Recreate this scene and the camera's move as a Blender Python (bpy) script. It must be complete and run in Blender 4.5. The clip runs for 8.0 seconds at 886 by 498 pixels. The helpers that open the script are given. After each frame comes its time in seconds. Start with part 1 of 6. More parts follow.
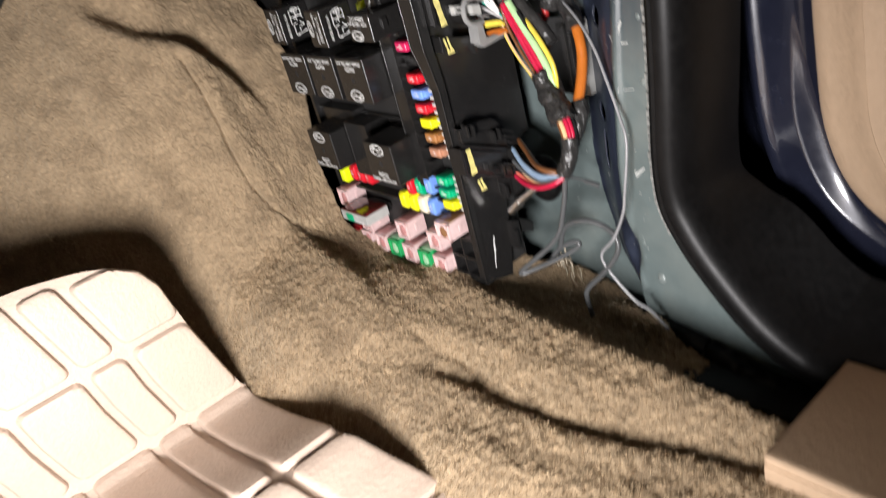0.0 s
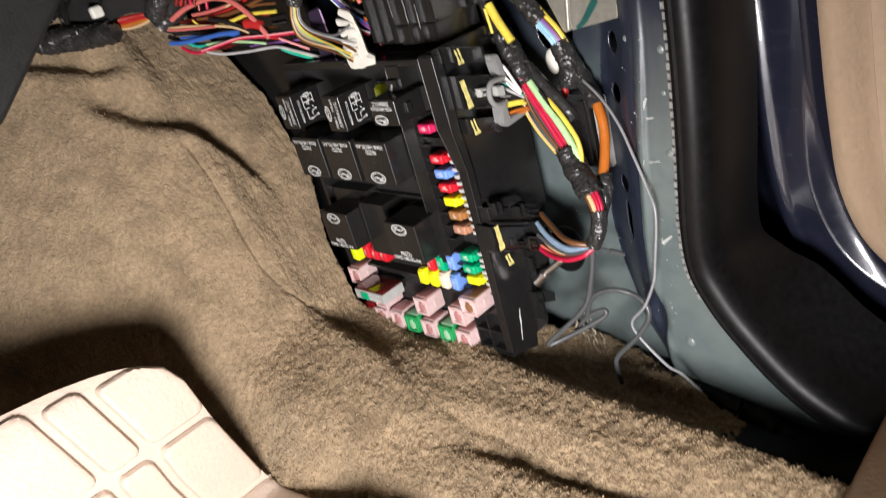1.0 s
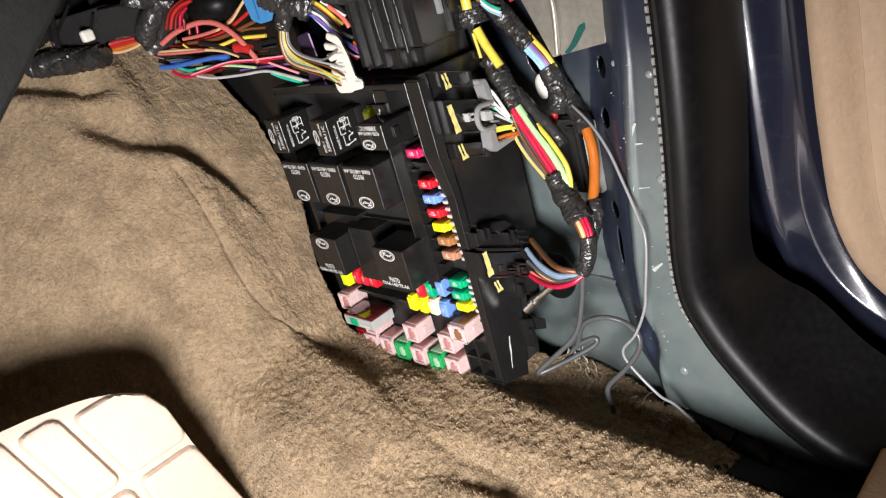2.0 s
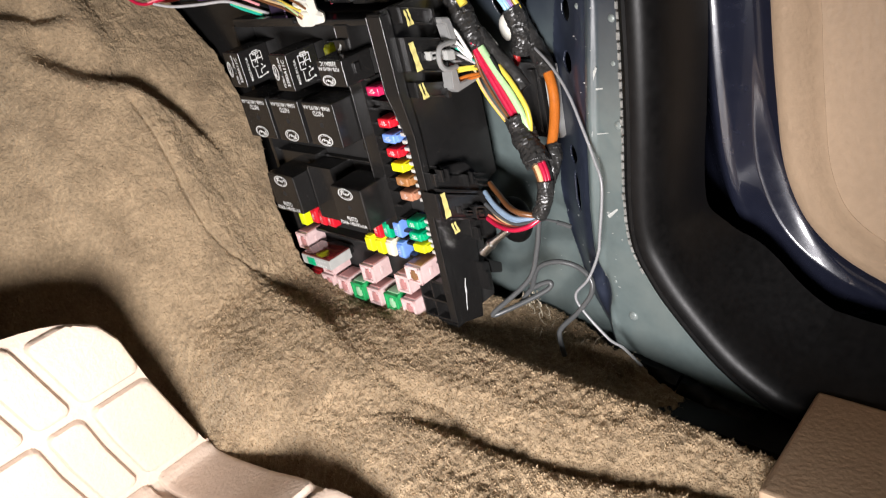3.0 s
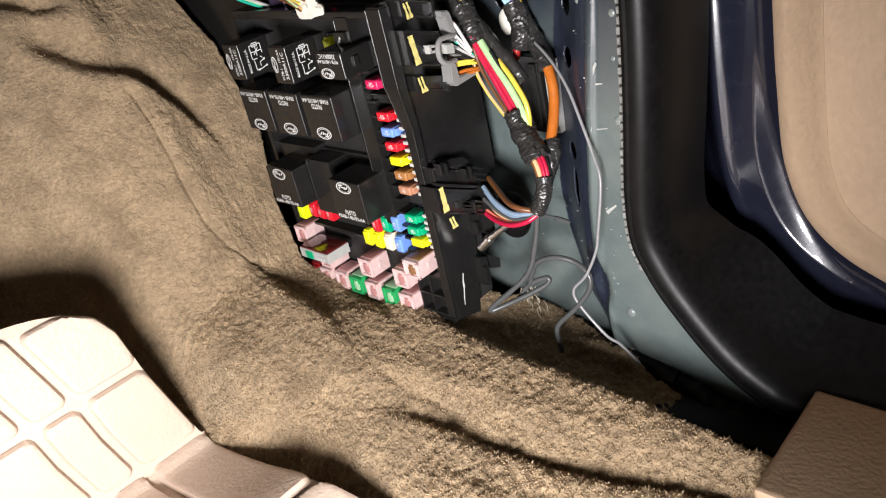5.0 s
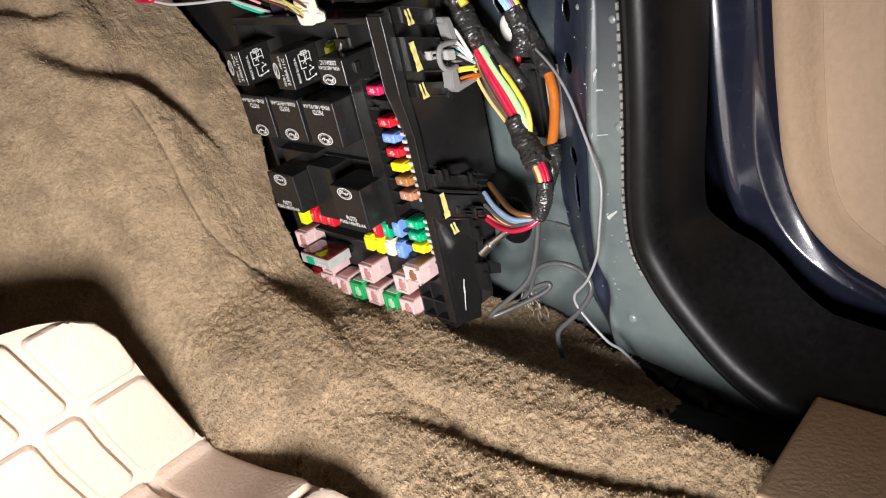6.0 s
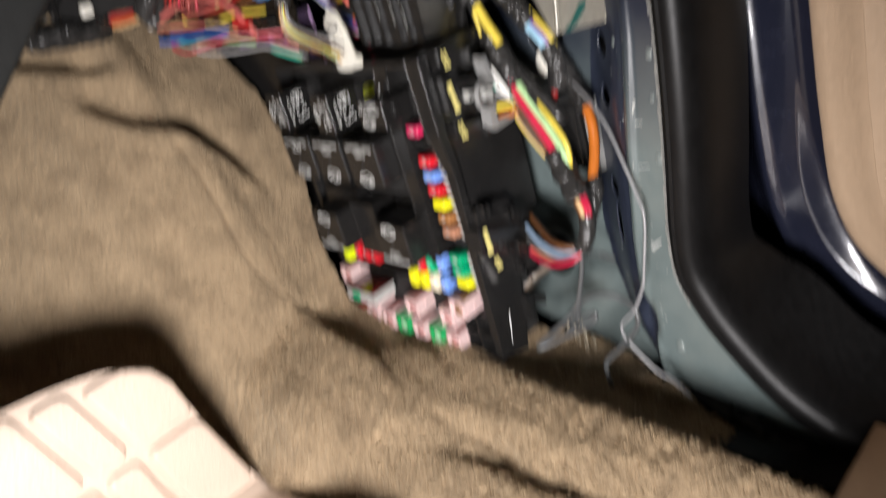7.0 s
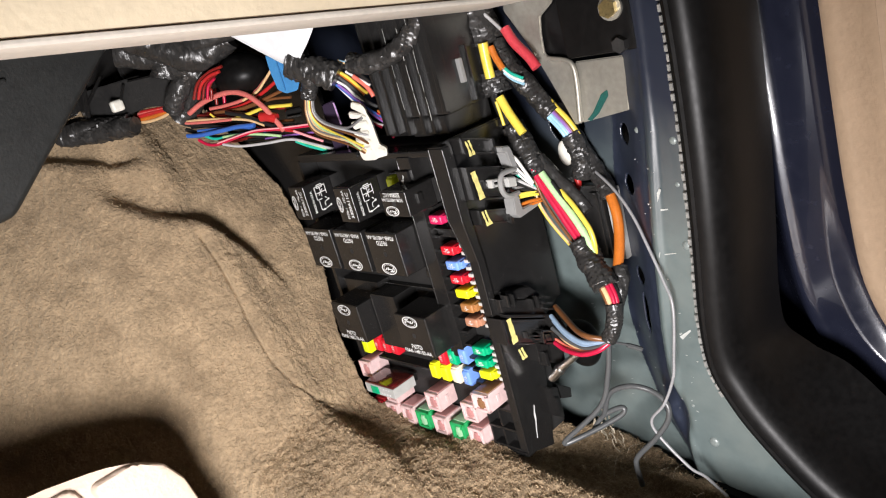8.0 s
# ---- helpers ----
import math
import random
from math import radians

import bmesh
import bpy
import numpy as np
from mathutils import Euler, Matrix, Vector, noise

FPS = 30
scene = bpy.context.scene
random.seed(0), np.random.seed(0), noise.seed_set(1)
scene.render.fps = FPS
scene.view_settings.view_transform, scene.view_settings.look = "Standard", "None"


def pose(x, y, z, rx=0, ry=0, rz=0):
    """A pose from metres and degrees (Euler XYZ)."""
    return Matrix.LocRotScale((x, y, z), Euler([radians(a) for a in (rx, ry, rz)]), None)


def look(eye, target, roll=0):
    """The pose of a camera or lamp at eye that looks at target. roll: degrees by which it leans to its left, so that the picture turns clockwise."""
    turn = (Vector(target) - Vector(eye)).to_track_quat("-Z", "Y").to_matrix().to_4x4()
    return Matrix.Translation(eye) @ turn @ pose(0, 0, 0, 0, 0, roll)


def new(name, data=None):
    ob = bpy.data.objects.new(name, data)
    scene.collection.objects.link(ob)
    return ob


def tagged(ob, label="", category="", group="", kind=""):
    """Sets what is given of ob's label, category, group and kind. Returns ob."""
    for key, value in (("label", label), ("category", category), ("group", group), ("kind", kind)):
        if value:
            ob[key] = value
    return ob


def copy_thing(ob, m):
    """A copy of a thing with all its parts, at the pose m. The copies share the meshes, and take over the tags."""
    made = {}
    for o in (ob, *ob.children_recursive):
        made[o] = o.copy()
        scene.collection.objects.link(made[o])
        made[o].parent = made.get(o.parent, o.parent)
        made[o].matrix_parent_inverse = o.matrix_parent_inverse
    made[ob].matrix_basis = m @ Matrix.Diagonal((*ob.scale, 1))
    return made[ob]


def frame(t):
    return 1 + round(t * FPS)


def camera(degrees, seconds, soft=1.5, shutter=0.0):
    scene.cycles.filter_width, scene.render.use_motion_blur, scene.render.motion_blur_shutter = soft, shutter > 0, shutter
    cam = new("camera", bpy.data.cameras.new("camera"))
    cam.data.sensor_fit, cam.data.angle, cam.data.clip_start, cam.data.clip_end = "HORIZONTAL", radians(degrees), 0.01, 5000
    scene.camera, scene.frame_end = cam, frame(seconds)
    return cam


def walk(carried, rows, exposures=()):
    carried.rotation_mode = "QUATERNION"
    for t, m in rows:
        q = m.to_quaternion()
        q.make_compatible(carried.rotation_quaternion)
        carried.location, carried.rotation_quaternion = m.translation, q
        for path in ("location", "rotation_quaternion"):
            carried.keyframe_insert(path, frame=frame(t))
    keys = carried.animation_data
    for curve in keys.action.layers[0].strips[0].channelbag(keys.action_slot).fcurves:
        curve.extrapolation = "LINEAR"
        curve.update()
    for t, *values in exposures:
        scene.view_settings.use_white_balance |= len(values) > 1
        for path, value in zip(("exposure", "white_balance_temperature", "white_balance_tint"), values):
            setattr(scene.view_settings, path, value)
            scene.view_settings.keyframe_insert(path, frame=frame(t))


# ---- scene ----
cam = camera(58.08, 8.0, soft=1.1, shutter=0.8)


def aim(x, y, z, yaw, pitch, roll):
    """Eye in metres; heading to the right of +y, tilt and lean in degrees."""
    a, b = radians(yaw), radians(pitch)
    way = Vector((math.sin(a) * math.cos(b), math.cos(a) * math.cos(b), math.sin(b)))
    return look((x, y, z), Vector((x, y, z)) + way, roll)


PATH = [
    (0.0, -0.2837, -0.4298, 0.3022, 34.11, -27.64, -15.47),
    (0.3, -0.3065, -0.4194, 0.3063, 36.36, -29.27, -17.02),
    (0.5, -0.3162, -0.4001, 0.3229, 38.36, -28.25, -16.58),
    (0.7, -0.3232, -0.3925, 0.3168, 39.35, -24.57, -17.37),
    (0.8, -0.3133, -0.3947, 0.3336, 38.80, -26.29, -18.73),
    (1.0, -0.3139, -0.3937, 0.3262, 39.46, -24.76, -16.27),
    (1.5, -0.3032, -0.3944, 0.3239, 39.60, -22.86, -16.09),
    (2.8, -0.3030, -0.3993, 0.3163, 40.66, -25.07, -14.10),
    (3.0, -0.3036, -0.4003, 0.3157, 41.43, -27.05, -13.48),
    (3.5, -0.3013, -0.4002, 0.3138, 41.15, -27.24, -13.55),
    (4.0, -0.3028, -0.4002, 0.3152, 41.10, -26.89, -13.62),
    (4.5, -0.2998, -0.4007, 0.3129, 41.02, -26.86, -13.36),
    (4.7, -0.3004, -0.4010, 0.3139, 41.13, -27.41, -13.14),
    (6.0, -0.3023, -0.4012, 0.3142, 41.32, -26.90, -12.98),
    (6.5, -0.3029, -0.4005, 0.3122, 41.28, -29.10, -13.21),
    (6.8, -0.3002, -0.3991, 0.3106, 37.74, -29.19, -15.64),
    (7.0, -0.2980, -0.3990, 0.3311, 38.40, -25.57, -16.51),
    (7.2, -0.2964, -0.3916, 0.3173, 39.86, -20.51, -16.24),
    (7.5, -0.3081, -0.3888, 0.3215, 40.75, -18.22, -15.42),
    (8.0, -0.3033, -0.3907, 0.3209, 39.80, -18.02, -15.85),
]
walk(cam, [(t, aim(*p)) for t, *p in PATH],
     exposures=[(0.0, -0.12), (0.5, -0.26), (1.0, -0.18), (1.5, 0.0), (3.0, 0.0), (4.5, -0.05), (6.5, -0.06), (7.0, -0.18), (7.5, 0.02), (8.0, 0.07)])

# ---- light ----
world = bpy.data.worlds.new("night")
scene.world = world
world.use_nodes = True
world.node_tree.nodes["Background"].inputs[0].default_value = (0.75, 0.85, 1.0, 1)
world.node_tree.nodes["Background"].inputs[1].default_value = 0.004

torch = bpy.data.lights.new("torch", "SPOT")
torch.energy, torch.spot_size, torch.spot_blend, torch.shadow_soft_size = 29.5, radians(104), 1.0, 0.075
torch.color = (1.0, 0.96, 0.965)
new("torch", torch).matrix_world = look((-0.420, -0.400, 0.126), (-0.065, 0.045, 0.062))

# ---- helpers for building ----
MM = 0.001
FLOOR = 0.160  # the plan's zero lies this far above the lowest floor
LOCAL = set()
CRISP = {"black_plastic", "dull_black_plastic", "grey_plastic", "light_grey_plastic", "white_plastic"}  # moulded flats with crisp rounded edges


def at(x, y, z):
    return Vector((x * MM, y * MM, z * MM + FLOOR))


def thing(name, x, y, z, label, category, group="", kind="", local=False):
    ob = new(name)
    ob.location = at(x, y, z)
    ob.empty_display_size = 0.01
    if local:
        LOCAL.add(ob.name)
    return tagged(ob, label, category, group, kind)


def root_of(ob):
    while ob.parent:
        ob = ob.parent
    return ob


def part(name, bm, material, parent=None, label="", smooth=True):
    """One mesh from a bmesh in millimetres, as a part of parent or, without one, a thing of its own."""
    mesh = bpy.data.meshes.new(name)
    bmesh.ops.recalc_face_normals(bm, faces=bm.faces)
    shift = Vector((0, 0, 0))
    if parent is not None:
        root = root_of(parent)
        if root.name not in LOCAL:
            shift = Vector(root.location)
            shift = Vector((shift.x / MM, shift.y / MM, (shift.z - FLOOR) / MM))
        up = 0.0
    else:
        up = FLOOR
    for v in bm.verts:
        v.co = (v.co - shift) * MM
        v.co.z += up
    for f in bm.faces:
        f.smooth = smooth
    bm.to_mesh(mesh)
    bm.free()
    if smooth:
        mesh.set_sharp_from_angle(angle=radians(38))
    if material is not None:
        mesh.materials.append(material)
    ob = new(name, mesh)
    if smooth and material is not None and material.name in CRISP and len(mesh.vertices) < 700:
        ob.modifiers.new("flat_faces", "WEIGHTED_NORMAL").keep_sharp = True
    if parent is not None:
        ob.parent = parent
    if label:
        ob["label"] = label
    return ob


def add_box(bm, x0, x1, y0, y1, z0, z1, bevel=0.0, seg=2, taper=0.0, axis="x"):
    """A box with rounded edges; taper draws in the face at the low end of x."""
    co = []
    for x in (x0, x1):
        k = taper if x == min(x0, x1) else 0.0
        for y in (min(y0, y1) + k, max(y0, y1) - k):
            for z in (min(z0, z1) + k, max(z0, z1) - k):
                co.append(bm.verts.new((x, y, z)))
    faces = [(0, 1, 3, 2), (4, 6, 7, 5), (0, 4, 5, 1), (2, 3, 7, 6), (0, 2, 6, 4), (1, 5, 7, 3)]
    made = [bm.faces.new([co[i] for i in f]) for f in faces]
    if bevel > 0:
        edges = {e for f in made for e in f.edges}
        bmesh.ops.bevel(bm, geom=list(edges), offset=bevel, segments=seg, affect="EDGES", profile=0.6, clamp_overlap=True)
    return bm


def boxed(*args, **kw):
    return add_box(bmesh.new(), *args, **kw)


def add_rod(bm, a, b, r0, r1=None, sides=16, cap=True):
    a, b = Vector(a), Vector(b)
    r1 = r0 if r1 is None else r1
    m = Matrix.Translation((a + b) / 2) @ (b - a).to_track_quat("Z", "Y").to_matrix().to_4x4()
    bmesh.ops.create_cone(bm, cap_ends=cap, segments=sides, radius1=r0, radius2=r1, depth=(b - a).length, matrix=m)
    return bm


def spline(pts, n=8):
    """Points along a smooth line through pts."""
    p = [Vector(q) for q in pts]
    p = [p[0] * 2 - p[1]] + p + [p[-1] * 2 - p[-2]]
    out = []
    for i in range(1, len(p) - 2):
        for k in range(n):
            t = k / n
            out.append(0.5 * ((2 * p[i]) + (p[i + 1] - p[i - 1]) * t + (2 * p[i - 1] - 5 * p[i] + 4 * p[i + 1] - p[i + 2]) * t * t
                              + (3 * p[i] - p[i - 1] - 3 * p[i + 1] + p[i + 2]) * t ** 3))
    out.append(p[-2])
    return out


def frames_along(path):
    tang = [(path[min(i + 1, len(path) - 1)] - path[max(i - 1, 0)]).normalized() for i in range(len(path))]
    side = tang[0].orthogonal().normalized()
    out = []
    for t in tang:
        side = (side - t * side.dot(t)).normalized()
        out.append((t, side, t.cross(side)))
    return out


def add_tube(bm, pts, r, sides=10, n=8, off=(0, 0), wrap=0.0, twist=0.0, seed=0, flat=1.0, ends=True):
    """A round cable through pts; wrap roughens it like wound tape, off moves it aside, twist winds it round the line."""
    path = spline(pts, n)
    rings = []
    run = 0.0
    for i, (c, (t, s, b)) in enumerate(zip(path, frames_along(path))):
        run += (path[i] - path[i - 1]).length if i else 0.0
        a0 = twist * i
        ox, oy = off[0] * math.cos(a0) - off[1] * math.sin(a0), off[0] * math.sin(a0) + off[1] * math.cos(a0)
        c = c + s * ox + b * oy
        ring = []
        for k in range(sides):
            a = 2 * math.pi * k / sides
            rr = r
            if wrap:
                q = Vector((c.x, c.y, c.z)) / (r * 1.1) + Vector((math.cos(a), math.sin(a), seed * 7.3))
                lap = (run / (r * 1.5) + a / (2 * math.pi)) % 1.0
                slant = Vector((run / r * 0.6 + 1.3 * math.cos(a), 2.6 * math.cos(a + run / r * 0.45), 2.6 * math.sin(a + run / r * 0.45) + seed))
                fold = 1 - 2.6 * abs(noise.noise(slant * 1.3))
                rr = r * (1 + wrap * 0.75 * noise.noise(q) + 0.34 * wrap * fold + 0.35 * wrap * noise.noise(slant * 3.1) + 0.05 * lap)
            ring.append(bm.verts.new(c + (s * math.cos(a) + b * math.sin(a) * flat) * rr))
        rings.append(ring)
    for p, q in zip(rings, rings[1:]):
        for k in range(sides):
            bm.faces.new((p[k], p[(k + 1) % sides], q[(k + 1) % sides], q[k]))
    if ends:
        bm.faces.new(rings[0][::-1])
        bm.faces.new(rings[-1])
    return bm


def tube(*args, **kw):
    return add_tube(bmesh.new(), *args, **kw)


# ---- materials ----
def material(name, color, rough=0.5, metal=0.0, vary=0.12, scale=60.0, bump=0.1, bump_scale=400.0, dirt=None, coat=0.0, spec=0.5, stretch=None):
    """Painted, moulded or woven stuff: colour that wanders at two scales, uneven gloss and a fine relief."""
    m = bpy.data.materials.new(name)
    m.use_nodes = True
    nt = m.node_tree
    bsdf = nt.nodes["Principled BSDF"]
    geo = nt.nodes.new("ShaderNodeTexCoord")
    src = geo.outputs["Object"]
    if stretch:
        mp = nt.nodes.new("ShaderNodeMapping")
        mp.inputs["Scale"].default_value = stretch
        nt.links.new(src, mp.inputs[0])
        src = mp.outputs[0]

    def tex(sc, detail=4):
        t = nt.nodes.new("ShaderNodeTexNoise")
        t.inputs["Scale"].default_value, t.inputs["Detail"].default_value = sc, detail
        nt.links.new(src, t.inputs["Vector"])
        return t

    big, fine = tex(scale), tex(scale * 7, 6)
    mix = nt.nodes.new("ShaderNodeMath")
    mix.operation = "ADD"
    nt.links.new(big.outputs[0], mix.inputs[0])
    nt.links.new(fine.outputs[0], mix.inputs[1])
    ramp = nt.nodes.new("ShaderNodeMapRange")
    ramp.inputs[1].default_value, ramp.inputs[2].default_value = 0.7, 1.3
    ramp.inputs[3].default_value, ramp.inputs[4].default_value = 0, 1
    nt.links.new(mix.outputs[0], ramp.inputs[0])
    col = nt.nodes.new("ShaderNodeMix")
    col.data_type = "RGBA"
    dark = [c * (1 - vary) for c in color]
    lite = [min(1, c * (1 + vary)) for c in color]
    col.inputs[6].default_value, col.inputs[7].default_value = (*dark, 1), (*lite, 1)
    nt.links.new(ramp.outputs[0], col.inputs[0])
    out = col.outputs[2]
    if dirt:
        stain = tex(scale * 0.6, 8)
        edge = nt.nodes.new("ShaderNodeMapRange")
        edge.inputs[1].default_value, edge.inputs[2].default_value = 0.55, 0.75
        nt.links.new(stain.outputs[0], edge.inputs[0])
        soil = nt.nodes.new("ShaderNodeMix")
        soil.data_type = "RGBA"
        soil.inputs[7].default_value = (*dirt, 1)
        nt.links.new(edge.outputs[0], soil.inputs[0])
        nt.links.new(out, soil.inputs[6])
        out = soil.outputs[2]
    nt.links.new(out, bsdf.inputs["Base Color"])
    rr = nt.nodes.new("ShaderNodeMapRange")
    rr.inputs[3].default_value, rr.inputs[4].default_value = max(0.03, rough - 0.08), min(1, rough + 0.08)
    nt.links.new(fine.outputs[0], rr.inputs[0])
    nt.links.new(rr.outputs[0], bsdf.inputs["Roughness"])
    bsdf.inputs["Metallic"].default_value = metal
    bsdf.inputs["Coat Weight"].default_value = coat
    bsdf.inputs["Specular IOR Level"].default_value = spec
    if bump:
        relief = tex(bump_scale, 5)
        bn = nt.nodes.new("ShaderNodeBump")
        bn.inputs["Strength"].default_value, bn.inputs["Distance"].default_value = bump, 0.001
        nt.links.new(relief.outputs[0], bn.inputs["Height"])
        nt.links.new(bn.outputs[0], bsdf.inputs["Normal"])
    return m


def clear_plastic(name, color, rough=0.15):
    """Tinted see-through plastic of a blade."""
    m = material(name, color, rough, 0, 0.10, 300, 0.05, 900)
    b = m.node_tree.nodes["Principled BSDF"]
    b.inputs["Transmission Weight"].default_value = 0.35
    b.inputs["IOR"].default_value = 1.45
    return m


CARPET = material("carpet", (0.315, 0.232, 0.144), 0.95, 0, 0.30, 45, 1.0, 560, dirt=(0.19, 0.137, 0.085), spec=0.1)
PILE = material("carpet_fibre", (0.50, 0.385, 0.25), 0.9, 0, 0.35, 60, 0.0, 900, spec=0.15)
CARPET.node_tree.nodes["Bump"].inputs["Distance"].default_value = 0.002
CARPET.node_tree.nodes["Principled BSDF"].inputs["Sheen Weight"].default_value = 0.5
CARPET.node_tree.nodes["Principled BSDF"].inputs["Sheen Tint"].default_value = (0.9, 0.75, 0.55, 1)
# every fibre has its own shade
own = PILE.node_tree
who = own.nodes.new("ShaderNodeNewGeometry")
shade = own.nodes.new("ShaderNodeMapRange")
shade.inputs[3].default_value, shade.inputs[4].default_value = 0.6, 1.35
own.links.new(who.outputs["Random Per Island"], shade.inputs[0])
tint = own.nodes.new("ShaderNodeMix")
tint.data_type, tint.blend_type = "RGBA", "MULTIPLY"
tint.inputs[0].default_value = 1.0
fibre = own.nodes["Principled BSDF"].inputs["Base Color"]
own.links.new(fibre.links[0].from_socket, tint.inputs[6])
own.links.new(shade.outputs[0], tint.inputs[7])
own.links.new(tint.outputs[2], fibre)
# thin fibres let some light through
leaf = PILE.node_tree
glow_through = leaf.nodes.new("ShaderNodeBsdfTranslucent")
glow_through.inputs["Color"].default_value = (0.42, 0.31, 0.19, 1)
blend = leaf.nodes.new("ShaderNodeMixShader")
blend.inputs[0].default_value = 0.35
leaf.links.new(leaf.nodes["Principled BSDF"].outputs[0], blend.inputs[1])
leaf.links.new(glow_through.outputs[0], blend.inputs[2])
leaf.links.new(blend.outputs[0], leaf.nodes["Material Output"].inputs[0])
STEEL = material("primed_steel", (0.108, 0.136, 0.134), 0.32, 0.0, 0.10, 25, 0.06, 220, dirt=(0.15, 0.175, 0.165), coat=0.3)
# blue overspray thickens towards the top of the side panel
spray = STEEL.node_tree
where = spray.nodes.new("ShaderNodeSeparateXYZ")
spray.links.new(spray.nodes["Texture Coordinate"].outputs["Object"], where.inputs[0])
drift = spray.nodes.new("ShaderNodeTexNoise")
drift.inputs["Scale"].default_value = 30
spray.links.new(spray.nodes["Texture Coordinate"].outputs["Object"], drift.inputs["Vector"])
wander = spray.nodes.new("ShaderNodeMath")
wander.operation = "MULTIPLY_ADD"
wander.inputs[1].default_value = 0.03
spray.links.new(drift.outputs[0], wander.inputs[0])
spray.links.new(where.outputs[2], wander.inputs[2])
cover = spray.nodes.new("ShaderNodeMapRange")
cover.inputs[1].default_value, cover.inputs[2].default_value = 0.165, 0.250
cover.inputs[4].default_value = 0.94
spray.links.new(wander.outputs[0], cover.inputs[0])
coats = spray.nodes.new("ShaderNodeMix")
coats.data_type = "RGBA"
coats.inputs[7].default_value = (0.010, 0.0125, 0.026, 1)
under = spray.nodes["Principled BSDF"].inputs["Base Color"]
spray.links.new(cover.outputs[0], coats.inputs[0])
spray.links.new(under.links[0].from_socket, coats.inputs[6])
spray.links.new(coats.outputs[2], under)
STEEL_EDGE = material("spot_welded_edge", (0.25, 0.25, 0.235), 0.5, 0.2, 0.35, 110, 0.3, 500)
PAINT = material("blue_paint", (0.013, 0.015, 0.028), 0.25, 0.1, 0.12, 20, 0.02, 500, coat=0.6)
# navy overspray, with the shade on web and pit mixed into its colour
SHADED_OVERSPRAY = material("blue_overspray", (0.020, 0.025, 0.040), 0.32, 0.0, 0.25, 30, 0.05, 300, coat=0.15)
RUBBER = material("black_rubber", (0.0055, 0.0053, 0.0053), 0.38, 0, 0.3, 40, 0.03, 500, spec=0.15)
TRIM = material("tan_trim", (0.46, 0.33, 0.22), 0.50, 0, 0.06, 30, 0.45, 330)
MAT = material("tan_rubber", (0.56, 0.44, 0.35), 0.52, 0, 0.05, 40, 0.6, 360)
BLACK = material("black_plastic", (0.0125, 0.012, 0.0116), 0.24, 0, 0.15, 60, 0.035, 700)
BLACK_DULL = material("dull_black_plastic", (0.016, 0.0155, 0.015), 0.6, 0, 0.3, 60, 0.2, 900)
PRINT = material("white_print", (0.66, 0.66, 0.64), 0.6, 0, 0.15, 300, 0.0)

# ---- the large structure ----
def smooth(a, b, v):
    t = np.clip((v - a) / (b - a), 0, 1)
    return t * t * (3 - 2 * t)


def near_line(x, y, line):
    """Distance from a bent line in plan, and how far along it, 0 to 1."""
    best, along = np.full(np.shape(x), 1e9), np.zeros(np.shape(x))
    for k, ((ax, ay), (bx, by)) in enumerate(zip(line, line[1:])):
        dx, dy = bx - ax, by - ay
        t = np.clip(((x - ax) * dx + (y - ay) * dy) / (dx * dx + dy * dy), 0, 1)
        d = np.hypot(x - ax - t * dx, y - ay - t * dy)
        along = np.where(d < best, (k + t) / (len(line) - 1), along)
        best = np.minimum(best, d)
    return best, along


def carpet_height(x, y):
    """Height of the carpet: a ledge beside the sill, the footwell below it and the steep toe board ahead."""
    ledge = np.interp(y, [-300, -277, -242, -216, -180, -148, -109, -74, -20, 40, 200], [-34, -40, -50, -59, -67, -71, -71, -76, -100, -125, -150])
    left = ledge - x
    near = smooth(20, -60, y)
    wide = np.interp(y, [-140, -80, -20, 60], [36, 30, 12, -10])
    z = -151 + 0.05 * (y + 110) * smooth(-110, 40, y) * smooth(90, 15, left) - 34 * smooth(wide, 88, left)
    # the ledge's rolled edge rises from a crease and runs on gently up towards the side panel
    z = z - near * smooth(-55, -100, y) * 4.5 * np.exp(-((left - 1) / 4.5) ** 2) + near * 3 * np.exp(-((left - 13) / 9) ** 2) * smooth(-60, -160, y)
    z = z + 12 * smooth(-12 * (1 - near), 28 + 20 * (1 - near), -left) + 7 * smooth(24, 74, -left) * smooth(-300, -200, y)
    z = z - 14 * smooth(58, 86, left) * smooth(30, -20, y)
    z = z - 20 * smooth(-108, -142, x) * smooth(-110, -10, y) * smooth(95, 60, y)
    z = z - 15 * smooth(-80, -125, x) * smooth(-160, -90, y) * smooth(35, -20, y)
    # the floor climbs gently to the foot of the toe board
    z = z + 15 * smooth(-80, 75, y) * smooth(-44, -66, x) * smooth(-150, -122, x)
    # hollow under the fuse box
    z = z - 7 * smooth(-62, -24, x) * smooth(-20, 30, y)
    # trough before the side panel, deepening towards the sill, with a raised edge beyond it
    deep = np.interp(y, [-330, -270, -220, -160, -110, -70, -40, 0], [66, 58, 50, 38, 35, 26, 8, 0])
    z = z - deep * smooth(-22, 14, x) + np.interp(y, [-180, -155, -125, -100], [0, 9, 7, 0]) * np.exp(-((x - 42) / 6) ** 2)
    u = y - (78 - 0.13 * (x + 60) + 0.23 * (np.hypot(x + 60, 22) - 6))
    z = z + np.maximum(2.45 * (np.hypot(u, 14) + u) / 2 - 1.3 * (np.hypot(u - 55, 20) + (u - 55)) / 2, 0)
    return z


